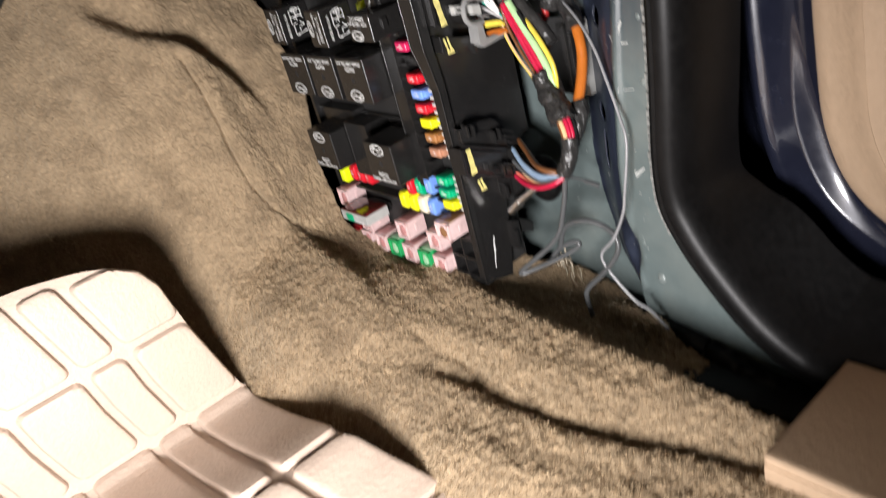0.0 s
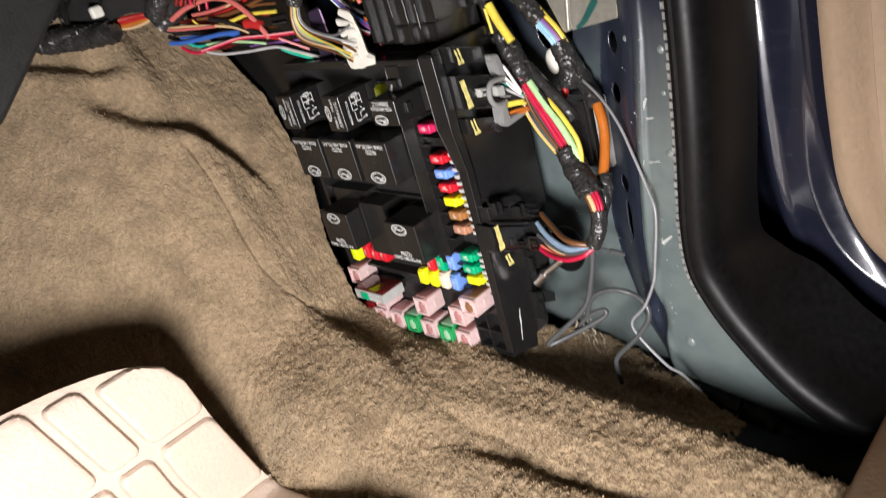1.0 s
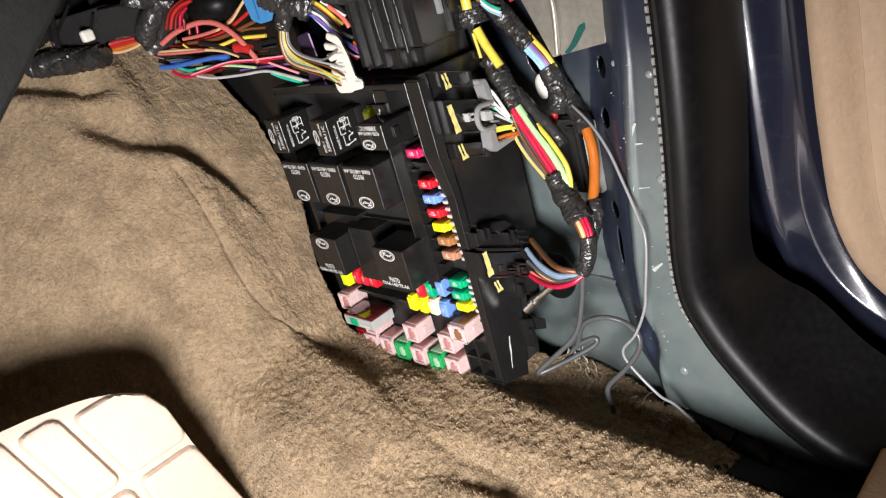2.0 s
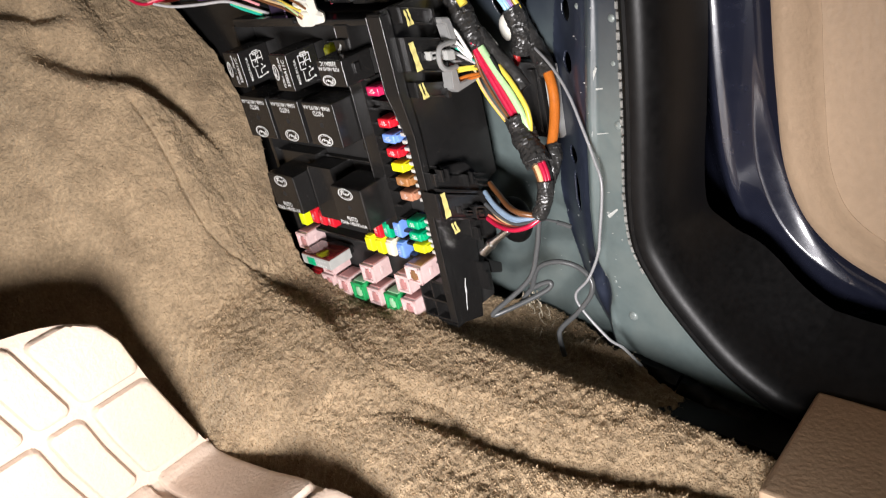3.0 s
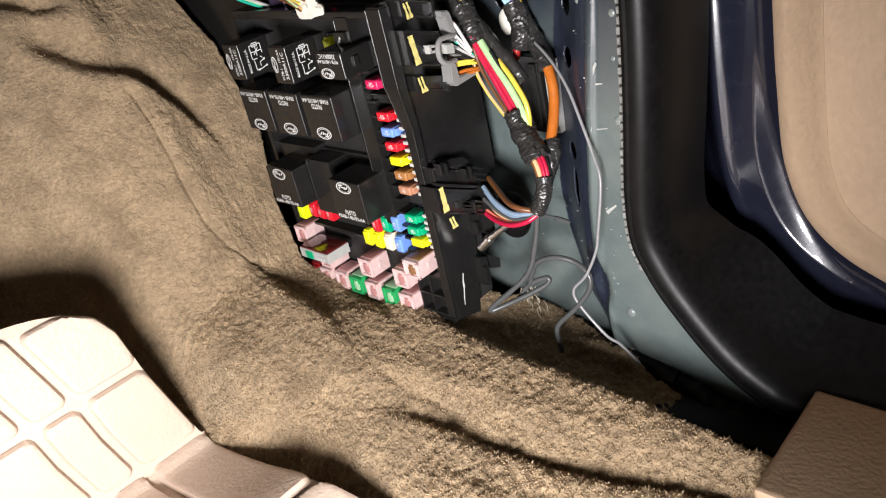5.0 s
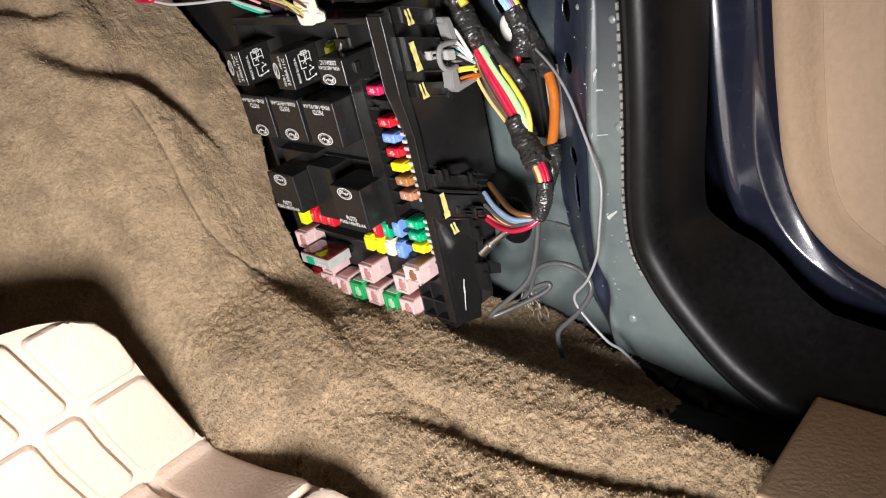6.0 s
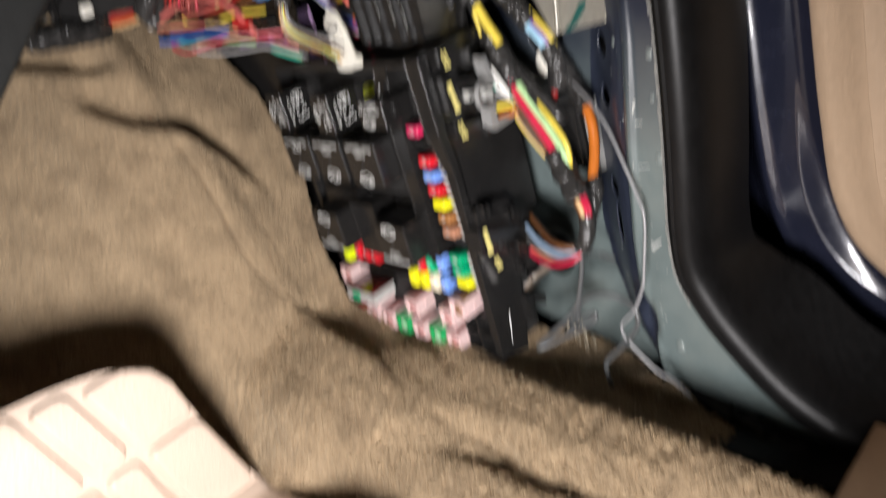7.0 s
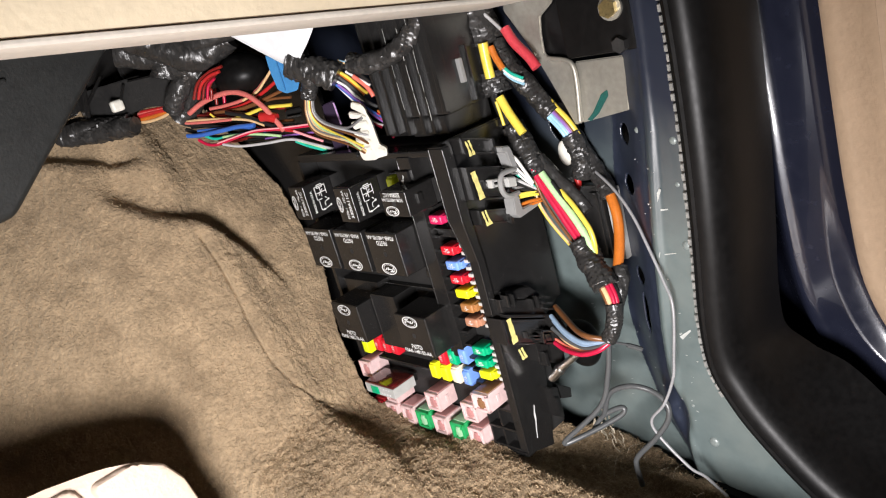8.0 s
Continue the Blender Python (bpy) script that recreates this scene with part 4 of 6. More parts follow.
put(amber, -1, -40.8, -92.4, True)

breaker = thing("circuit_breaker", 0, 57, -101.4, "grey metal-cased relay with smoked red top and green label", "relay", local=True)
part("case", boxed(-24, -3, -16.5, 16.5, -2.4, 5.4, bevel=0.8), LIGHT_GREY_P, breaker)
part("top_cover", boxed(-23.4, -3.4, -16, 16, 5.0, 6.4, bevel=0.6), SMOKE, breaker, "dark red smoked cover")
bm = boxed(-24.5, -23.6, 1, 9.5, -1.6, 4.4, bevel=0.3)
part("label", bm, GREEN_P, breaker, "green label")
bm = bmesh.new()
for a in range(4):
    bar(bm, (-4.5 + 3 * a, -2), (-2.8 + 3 * a, -2), 1.4, (-24.15, -6, 1.8))
    bar(bm, (-4.5 + 3 * a, 2.5), (-3.2 + 3 * a, 2.5), 0.8, (-24.15, -6, 1))
part("print", bm, PRINT, breaker)
part("stem", boxed(-4, 3, -12, 12, -2, 4, bevel=0.5), BLACK, breaker)

# ---- plugs on the fuse box's side ----
def leaning(bm, k, x0):
    """The plugs' shells run downwards into the hollow."""
    for v in bm.verts:
        v.co.z -= k * (v.co.x - x0)
    return bm


def plug(x0, x1, z0, z1, label, depth=9, k=0.33):
    ob = thing("connector", (x0 + x1) / 2, -66, z0, label, "connector", "connectors on the fuse box")
    bm = boxed(x0, x1, -66 - depth, -64, z0, z1, bevel=0.9)
    part("shell", leaning(bm, k, x0), BLACK, ob)
    bm = boxed(x0 - 1.5, x0 + 0.8, -67 - depth, -64, z0 - 0.6, z1 + 0.6, bevel=0.5)
    part("flange", leaning(bm, k, x0), BLACK, ob)
    for z in (z0, z1):
        bm = boxed(x0, x1 - 2, -67 - depth, -65 - depth, z - 0.8, z + 0.8, bevel=0.5)
        part("edge_bead", leaning(bm, k, x0), BLACK, ob)
    return ob


def paint_mark(ob, x, y, z0, z1, forked=False):
    """A brushed daub, ragged at its sides; a forked one has two tails."""
    bm = bmesh.new()
    rnd = random.Random(int(z0 * 7 + x))
    for half in ((-1.2, 1.2) if forked else (0.0,)):
        n = 10
        flat = []
        for i in range(n + 1):
            t = i / n
            w = (0.75 if forked else 1.9) + rnd.uniform(-0.25, 0.25) + (0.5 if t < 0.3 else 0)
            c = half + 0.4 * math.sin(2.1 * t + z1) - 1.6 * t
            flat += [(c - w, z0 + (z1 - z0) * t), (c + w, z0 + (z1 - z0) * t)]
        on_face(bm, flat, [(2 * i, 2 * i + 1, 2 * i + 3, 2 * i + 2) for i in range(n)], (x, y - 0.05 * half, 0), 0, "-y")
    part("paint_mark", bm, CHALK, ob, "daub of yellow paint")


top_plug = plug(-5, 18, 69.5, 77.5, "black connector shell with a yellow paint daub", 8)
paint_mark(top_plug, -1.5, -75.2, 67, 76, True)
part("rib", leaning(boxed(14, 16, -77.5, -72, 69, 78, bevel=0.5), 0.33, -5), BLACK, top_plug)
mid_plug = plug(-7, 21, 43, 61.5, "black connector with grey locking lever and yellow paint daub", 8)
paint_mark(mid_plug, -2.6, -75.2, 41.5, 58.5)
part("slot", leaning(boxed(2, 5, -75.4, -73, 49.4, 53.6, bevel=0.2), 0.33, -8), BLACK_DULL, mid_plug)
part("slot", leaning(boxed(3, 4.2, -75.6, -75.2, 50.4, 52.4, bevel=0.1), 0.33, -8), GREY_P, mid_plug)
low_plug = plug(-5, 18, 27, 35, "short black connector shell with a yellow paint daub", 7)
paint_mark(low_plug, -1.0, -74.2, 25, 34.5, True)
part("rib", leaning(boxed(15, 17.4, -76, -71, 26, 34, bevel=0.5), 0.33, -5), BLACK, low_plug)


def lever(ob):
    part("lever_frame", slab([(16, 66), (23, 64.4), (24.4, 61), (26, 51), (21, 50.5), (19.4, 61), (16, 63)], -81, -73, 0.6), GREY_P, ob, "grey locking frame")
    part("lever_frame", slab([(16, 36.5), (21, 35), (21.6, 26.5), (38, 26), (38, 23), (18, 21.8), (14.6, 25)], -81, -73, 0.6), GREY_P, ob, "grey locking frame")
    bm = add_tube(bmesh.new(), [(24, -80, 50), (18, -81, 51), (11.5, -81, 51), (8.6, -81, 47), (9, -81, 41), (13, -81, 37.4), (22, -80, 36)], 1.6, 8, 5)
    part("loop", bm, GREY_P, ob)
    tongue = part("latch", slab([(14, 48.2), (21, 46.4), (21, 40.6), (14, 42.4)], -82, -76, 0.5), LIGHT_GREY_P, ob, "light grey latch")
    for z in (49.2, 46.2):
        part("latch_arm", slab([(4.6, z + 0.8), (14, z - 1), (14, z - 2.4), (4.6, z - 0.6)], -79, -75, 0.3), LIGHT_GREY_P, tongue)
    part("latch_stop", boxed(4, 6, -79, -74.5, 45.4, 50.4, bevel=0.4), LIGHT_GREY_P, tongue)
    for k in range(4):
        z = 53 - 4.4 * k
        part("tooth", slab([(22, z), (31, z - 3), (31, z - 4.4), (22, z - 1.8)], -79, -72, 0.4), GREY_P, ob)
    part("cell_body", slab([(20, 52), (28, 49), (28, 31), (20, 34)], -76, -70, 0.5), BLACK, ob, "black cell block behind the frame")


lever(mid_plug)
lower = plug(-12, 24, -47, -31, "black connector with latch and yellow paint daub", 9, 0.5)
paint_mark(lower, -6.6, -76.2, -48.5, -32)
LEAN = lambda bm: leaning(bm, 0.5, -13)
part("upper_shell", LEAN(boxed(-9, 26, -74, -64, -28, -17, bevel=0.8)), BLACK, lower)
part("upper_lid", LEAN(slab([(-3, -17.4), (-1, -12.5), (20, -7.5), (27, -12), (27, -17.4)], -72, -64, 0.5)), BLACK, lower)
part("top_rail", LEAN(boxed(-10, 27, -77, -72, -28.6, -26.4, bevel=0.5)), BLACK, lower)
for x0, z0 in ((-6, -22), (-1.5, -21), (13.4, -24), (18, -22)):
    part("post", LEAN(boxed(x0, x0 + 1.8, -77.5, -72, z0, z0 + 8, bevel=0.5)), BLACK, lower)
for x0, z0 in ((22, -14), (24, -18), (26, -22)):
    part("rib", LEAN(boxed(x0, x0 + 8, -77, -72, z0 - 1.4, z0, bevel=0.4)), BLACK, lower)
part("foot", LEAN(boxed(11, 22, -74, -64, -60, -46, bevel=0.8)), BLACK, lower)
bm = bmesh.new()
for x0, x1, z0, z1 in ((12.5, 23.5, -38.4, -36.6), (12.5, 23.5, -47, -45.2), (12.5, 14.4, -47, -36.6), (21.6, 23.5, -47, -36.6)):
    add_box(bm, x0, x1, -80, -74, z0, z1, bevel=0.5)
catch = part("latch", LEAN(bm), BLACK, lower)
part("latch_tongue", LEAN(boxed(15.6, 20.4, -79.4, -74, -44.6, -39.6, bevel=0.5)), BLACK, catch)
for z in (-41.4, -43.6):
    part("latch_arm", LEAN(boxed(7, 15, -78.5, -74, z, z + 1.2, bevel=0.3)), BLACK, catch)
part("slot", LEAN(boxed(1.8, 4.4, -76.4, -73, -42.6, -38.4, bevel=0.2)), BLACK_DULL, lower)
part("end_plate", LEAN(slab([(23.6, -26.5), (27, -27), (25.4, -62), (22.6, -61)], -82, -64, 0.6)), BLACK, lower)
for z in (-32, -39, -46, -53):
    part("cell_wall", LEAN(boxed(26, 31, -79, -68, z, z + 1.6, bevel=0.4)), BLACK, lower)
part("leg", LEAN(boxed(13.6, 16.4, -77, -70, -62.5, -53, bevel=0.5)), BLACK, lower)
paint_mark(lower, -2.0, -75.6, -62, -54, True)


# ---- harnesses ----
def harness(name, base, label, group="wiring harnesses"):
    return thing(name, *base, label, "wiring harness", group)


def wire(ob, pts, colour, r=1.1, off=(0, 0), twist=0.0, n=7, sides=12):
    return part("wire", tube(pts, r, sides, n, off, twist=twist), W[colour], ob, colour.replace("steelblue", "slate blue").replace("lightgrey", "light grey") + " insulated wire")


def tape(ob, pts, r, seed=0, wrap=0.24, n=18, flat=1.0):
    return part("tape_wrap", tube(pts, r, 32, n, wrap=wrap, seed=seed, flat=flat), TAPE, ob, "crinkled black cloth tape")


RUN = [(50, -50, 165), (48, -56, 144), (46, -58.7, 131), (45.5, -58.8, 118), (45, -59.2, 105.4), (44, -60.8, 93.6), (43, -64.6, 78.7), (42, -71, 64.7), (41, -77, 51),
       (39, -87.3, 32.3), (37.5, -98.2, 15.5), (36, -107.6, -2.5), (32, -113.7, -12.3), (28, -122.6, -20.6), (25, -128.2, -31.1), (22, -128.3, -43.1), (20, -123.8, -53.2)]


def along(pts, a, b):
    p = spline(pts, 12)
    i, j = int(a * (len(p) - 1)), int(b * (len(p) - 1))
    step = max(1, (j - i) // 7)
    out = p[i:j:step]
    return out if (out[-1] - p[j]).length < 1e-6 else out + [p[j]]


SIDE = Vector((0.66, -0.55, 0.5)).normalized()
NEAR = Vector((-0.70, -0.60, 0.38)).normalized()
main = harness("main_harness", (40, -80, 60), "thick taped wiring harness with yellow, red and green wires")
for seg, r, s in (((0.0, 2.9), 8.4, 1), ((4.2, 5.3), 8.2, 2), ((6.6, 8.6), 7.0, 3), ((10.75, 13.3), 6.9, 4), ((14.1, 16), 4.5, 5)):
    tape(main, along(RUN, seg[0] / 16, seg[1] / 16), r, s)
wire(main, along(RUN, 2.6 / 16, 7.0 / 16), "black", 4.6)
wire(main, [(38, -65.6, 121.7), (38, -65.1, 112.3), (38, -65, 101.3)], "yellow", 3.0)
wire(main, [(36.5, -69.8, 89.8), (36.5, -74.5, 79.3), (36.5, -81.3, 67.3)], "yellow", 2.7)
wire(main, [(36.5, -66.3, 87.4), (36.5, -67.2, 80.5), (36.5, -68, 72.9)], "yellow", 1.0)
wire(main, [(40, -69.1, 118.8), (40, -70.6, 112.7), (40, -74.3, 105)], "orange", 2.0)
wire(main, along(RUN, 8.2 / 16, 11.2 / 16), "black", 3.0)
wire(main, [(35.5, -79.6, 38.5), (35.1, -82.3, 24.4), (34.8, -88, 13.1), (34.4, -96.1, 2.7), (34, -104, -6.1)], "tan", 0.75)
wire(main, [(36.2, -77.4, 39), (35.8, -80.1, 24.8), (35.4, -85.9, 13.2), (34.9, -94, 2.8), (34.5, -101.9, -6.4)], "yellow", 0.55)
wire(main, [(35.2, -82.4, 41.4), (34.9, -85.7, 28.1), (34.6, -91.9, 15.8), (34.3, -99.1, 4.4), (34, -106.4, -6.3)], "brown", 1)
wire(main, [(36, -82, 45.4), (35.5, -87.6, 33.5), (35, -94.1, 22.1), (34.6, -101, 9.3), (34.1, -108.8, -2.9), (33.6, -110.8, -6.2)], "crimson", 1.9)
wire(main, [(37, -83.9, 45.7), (36.5, -90.5, 32.8), (36, -97, 21.4), (35.5, -103.7, 9.8), (35, -110.9, -1.8), (34.5, -112.5, -6.5)], "crimson", 1.7)
wire(main, [(37, -87.4, 42.8), (36.4, -95.9, 29.3), (35.8, -103.9, 17.4), (35.2, -110.3, 6.2), (34.6, -113.6, -1.5), (34, -114.5, -6.1)], "green", 2.2)
wire(main, [(37.3, -93.2, 37), (36.6, -100.9, 24), (35.9, -107.7, 12.2), (35.3, -114.6, -0.3), (34.6, -115.2, -6.3)], "black", 1.3)
wire(main, [(39, -96.8, 30.8), (37, -104.1, 24.6), (36.2, -109.9, 16.7), (35.5, -114.7, 8.4), (35, -116.2, 0.6), (35, -115.3, -6.5)], "yellow", 1.55)
# the tape thins out along the wires' far side
tape(main, [(43, -83, 50), (43, -93, 38), (43, -104, 26), (43, -110, 17)], 3.6, 9, 0.2)
part("frayed_tape", slab([(42, 28), (45, 26), (44, 15), (41, 9), (40, 16)], -108, -107.4, 0.2), TAPE, main, "loose end of black tape")
TAIL = along(RUN, 13.1 / 16, 14.3 / 16)
for c, across, out in (("crimson", 0.6, 2.2), ("crimson", 2.6, 1.4), ("tan", -2.2, 1.8), ("brown", -3.4, 0.8), ("black", 0, -1.2), ("black", 4.2, -1)):
    wire(main, [p + SIDE * across + NEAR * out for p in TAIL], c, 1.4)
part("tape_band", tube([p for p in along(RUN, 14.1 / 16, 14.4 / 16)], 5.0, 20, 3), TAPE, main)

loop = harness("connector_loop", (30, -105, -66), "loop of coloured wires curving into the black connector")
wire(loop, [(24, -80, -45.4), (19.6, -91, -51.4), (17.1, -105, -55.9), (18, -117, -55), (20.7, -123, -52.6)], "steelblue", 1.5)
wire(loop, [(24.7, -80, -48.9), (20.8, -91, -55.1), (18.1, -105, -58.7), (18.6, -117, -57.2), (20.4, -123, -53.9)], "steelblue", 1.2)
wire(loop, [(26.6, -80, -58.2), (23.7, -91, -61.2), (19.7, -105, -61), (18.4, -117, -57.8), (20.2, -123, -54.6)], "yellow", 0.7)
wire(loop, [(24, -80, -55.3), (21.4, -91, -61.3), (18.3, -105, -61.9), (17.7, -117, -58.6), (20, -123, -55.3)], "tan", 0.9)
wire(loop, [(22.4, -80, -53), (20.1, -91, -57.9), (17.7, -105, -60.1), (17.3, -117, -57.7), (20.3, -123, -54.3)], "grey", 1.3)
wire(loop, [(21.9, -80, -63.1), (18.3, -91, -64.5), (15.1, -105, -63.4), (15.8, -117, -59.5), (20.5, -123, -55.5)], "crimson", 1.6)
wire(loop, [(23.4, -80, -61.4), (20.7, -91, -63.7), (17.1, -105, -62.5), (16.5, -117, -58.8), (20.7, -123, -54.9)], "salmon", 1)
wire(loop, [(34, -76, -44.7), (27.6, -88, -47.9), (19.9, -101, -49.9), (15.7, -112, -50.5), (19.3, -121, -53)], "brown", 1.8)
wire(loop, [(36.5, -76, -48.2), (30.1, -88, -51.4), (22.5, -101, -52.7), (17.4, -112, -52.5), (19.7, -121, -54)], "brown", 1.4)
wire(loop, [(30, -80, -52), (24, -92, -60), (20, -106, -60), (20, -118, -55)], "black", 1.6)

lead = harness("lever_leads", (48, -76, 30), "short leads fanning out of the grey-levered connector")
wire(lead, [(24.3, -77, 58.9), (26.3, -80, 55.4), (27.7, -83, 48.1), (29.6, -86, 39)], "white", 1.0)
wire(lead, [(25.7, -77, 52), (27, -80, 47.7), (30.4, -83, 40)], "white", 0.8)
wire(lead, [(26.3, -77, 49.2), (28.5, -80, 42.6), (32.4, -83, 36.7)], "white", 0.6)
wire(lead, [(26.8, -77, 45.7), (31.1, -80, 41.1), (34.7, -83, 33.9)], "teal", 0.9)
wire(lead, [(24.7, -77, 43.7), (29.4, -80, 38.9), (34.7, -83, 33.9)], "lightgrey", 0.9)
wire(lead, [(25.2, -77, 40.3), (30.7, -80, 36.5), (36.3, -83, 32)], "black", 1)
wire(lead, [(24.4, -77, 37.8), (31.1, -80, 34.3), (36.9, -83, 30.5)], "black", 1)
wire(lead, [(23.8, -77, 32.3), (30.3, -80, 31.5), (37.7, -83, 29.8)], "yellow", 1.1)
wire(lead, [(24.3, -77, 33.8), (30.7, -80, 32.8), (37.3, -83, 32)], "yellow", 1)
wire(lead, [(23.5, -77, 27.6), (29.3, -80, 27.8), (37.8, -83, 26.4)], "orange", 1)
wire(lead, [(23.9, -77, 25.8), (29.7, -80, 25.6), (37.5, -83, 25.4)], "orange", 0.9)
wire(lead, [(25.1, -77, 26.4), (30.9, -80, 26.2), (36.8, -83, 26.4)], "brown", 0.8)

SECOND = [(54, -54, 150), (53, -57, 138), (52, -61.2, 127.5), (50, -64.6, 115.9), (49, -72.7, 103.5), (50, -82.7, 88.8), (52, -90.8, 75.4), (54, -97.9, 64.1), (56, -101.5, 52.4), (57, -101.9, 40.9), (56, -98.7, 30.1)]
second = harness("second_harness", (56, -80, 90), "taped harness with blue and yellow wires showing")
for seg, r, s in (((0.0, 2.6), 6.0, 11), ((2.8, 6.2), 5.6, 12), ((7.4, 9.8), 5.4, 13)):
    tape(second, along(SECOND, seg[0] / 10, seg[1] / 10), r, s)
part("red_tube", tube([(46, -77.3, 126.5), (46, -81.9, 117.8), (46, -89.8, 108.8), (46, -94, 101.9)], 3.0, 14, 8), W["rose"], second, "translucent red sleeve")
wire(second, [(45, -57.9, 143.3), (45, -66.6, 135.5), (45, -78.7, 122.7)], "lightgrey", 1.0)
for c, dz in (("teal", 0), ("white", -2), ("sky", -3.6)):
    wire(second, [(43, -72, 105.8 + dz), (43, -77.1, 101.3 + dz), (43, -84.7, 97.8 + dz)], c, 0.9)
for c, off in (("sky", (-3.0, 1.2)), ("sky", (-1.4, 2.2)), ("steelblue", (-0.2, 2.0)), ("violet", (0.8, 2.4)), ("brown", (1.8, 2.2)), ("yellow", (3.6, 1.6)), ("black", (0, 0))):
    wire(second, [p + SIDE * off[0] + NEAR * off[1] for p in along(SECOND, 0.58, 0.78)], c, 1.9 if c == "yellow" else 1.2)
wire(second, [(53, -99.6, 34.1), (53, -99.1, 29.7), (53, -96.7, 26.2)], "red", 2.2)

rise = harness("rear_harness", (60, -110, 30), "taped harness running down beside the slanting web")
tape(rise, [(64, -92, 62), *[(62, -99.9, 49.6), (62, -105.7, 36.3), (60, -112.5, 27), (58, -116, 20.4)]], 5.0, 15)
part("orange_tube", tube([(58, -116.5, 21.1), (55, -120.4, 12.1), (52, -122.2, 3), (46, -123.8, -8.6), (40, -124.4, -18.1)], 3.1, 16, 10), W["orange"], rise, "smooth orange tube")
tape(rise, [(42, -124.4, -16.8), (38, -126.8, -24.4), (33, -126, -31.4), (28, -125.6, -38.3)], 4.6, 16)

white = harness("thin_lead", (30, -150, -60), "thin grey-white lead looping down the side panel", "loose cables")
part("cable", tube([(62, -100.9, 39.6), (52, -123.6, 27.7), (47, -136.8, 13.1), (44, -144.8, -3.5), (41, -152.7, -22.7), (38, -157.6, -37.5), (33, -155.4, -67), (31, -153.5, -79.6), (28, -146.5, -96), (26, -137, -108.1), (26, -140.4, -118.8), (28, -155.1, -137.1), (32, -162.2, -144.7), (38, -170, -160)], 0.9, 10, 10), W["silver"], white)
coil = harness("loose_cable", (15, -110, -110), "grey cable looped in front of the side panel", "loose cables")
part("cable", tube([(24, -124, -50), (26, -118, -60), (24, -114, -80), (20, -106, -102), (6, -83, -125), (14, -91, -124), (29, -112, -113), (31, -113, -108), (26, -102, -113), (22, -94, -124)], 1.7, 10, 10), W["grey"], coil)
coil2 = harness("loose_cable", (20, -135, -100), "grey cable curling down to the carpet", "loose cables")
part("cable", tube([(26, -102, -113), (25, -111, -95), (27, -125, -88), (31, -137, -91), (31, -146, -98), (29, -146, -108), (25, -137, -121), (22, -125, -134), (23, -121, -143), (28, -118, -162)], 1.7, 10, 10), W["grey"], coil2)
stub = harness("zip_tie_tail", (36, -123, -63), "thin dark cable tie tail sticking out", "loose cables")
part("cable", tube([(26, -110, -60), (36, -118, -65), (44, -126, -72)], 0.8, 8, 6), W["grey"], stub)
part("tip", tube([(39, -120.5, -67.5), (42, -123.5, -70), (44.5, -126.6, -72.4)], 1.5, 8, 4), W["grey"], stub)

probe = thing("metal_probe", 14, -94, -72, "short chrome plug tip sticking out beside the fuse box", "plug")
bm = add_rod(bmesh.new(), (13.4, -78, -84), (15, -84, -78.2), 3.0, 3.0, 18)
add_rod(bm, (15, -84, -78.2), (15.4, -85.6, -76.6), 3.5, 3.5, 18)
add_rod(bm, (15.4, -85.6, -76.6), (19.1, -98, -66.8), 2.5, 2.2, 18)
add_rod(bm, (19.1, -98, -66.8), (19.6, -99.6, -65.4), 2.2, 1.2, 18)
part("barrel", bm, TIN, probe)
grom = thing("cable_grommet", 50, -80, -120, "black round rubber grommet behind the plug tip", "grommet")
bm = bmesh.new()
bmesh.ops.create_uvsphere(bm, u_segments=24, v_segments=14, radius=13, matrix=Matrix.Translation((40, -86, -72)) @ Matrix.Diagonal((0.7, 1, 1.25, 1)))
part("body", bm, RUBBER, grom)

YARN = material("yarn", (0.46, 0.40, 0.30), 0.95, 0, 0.25, 200, 0.6, 900)
yarn = thing("frayed_yarn", 50, -84, -155, "tangle of frayed beige yarn by the carpet edge", "yarn")
rnd = random.Random(5)
for k in range(18):
    a, b = rnd.uniform(0, 6.28), rnd.uniform(2.5, 6)
    c = Vector((50 + rnd.uniform(-5, 5), -82 + rnd.uniform(-8, 8), -133 - rnd.uniform(0, 20)))
    pts = [c + Vector((3 * math.cos(a + i), b * math.cos(a + i * 1.1), b * 0.7 * math.sin(a + i * 1.1))) for i in range(4)]
    part("strand", tube(pts, rnd.uniform(0.2, 0.5), 5, 5), YARN, yarn)

for k in range(10):
    a = rnd.uniform(-2.4, 0.6)
    c = Vector((rnd.uniform(10, 44), rnd.uniform(-165, -85), -157))
    l = rnd.uniform(6, 14)
    pts = [c, c + Vector((l * 0.3 * math.cos(a), l * 0.3 * math.sin(a), l * 0.5)), c + Vector((l * 0.8 * math.cos(a), l * 0.8 * math.sin(a), l * rnd.uniform(0.4, 0.9)))]
    part("hair", tube(pts, 0.09, 4, 5), YARN, yarn, "stray fibre")

# ---- rivets, bolts and marks of the side panel ----
BOLT = material("grey_bolt", (0.22, 0.25, 0.24), 0.35, 0.2, 0.2, 100, 0.1)
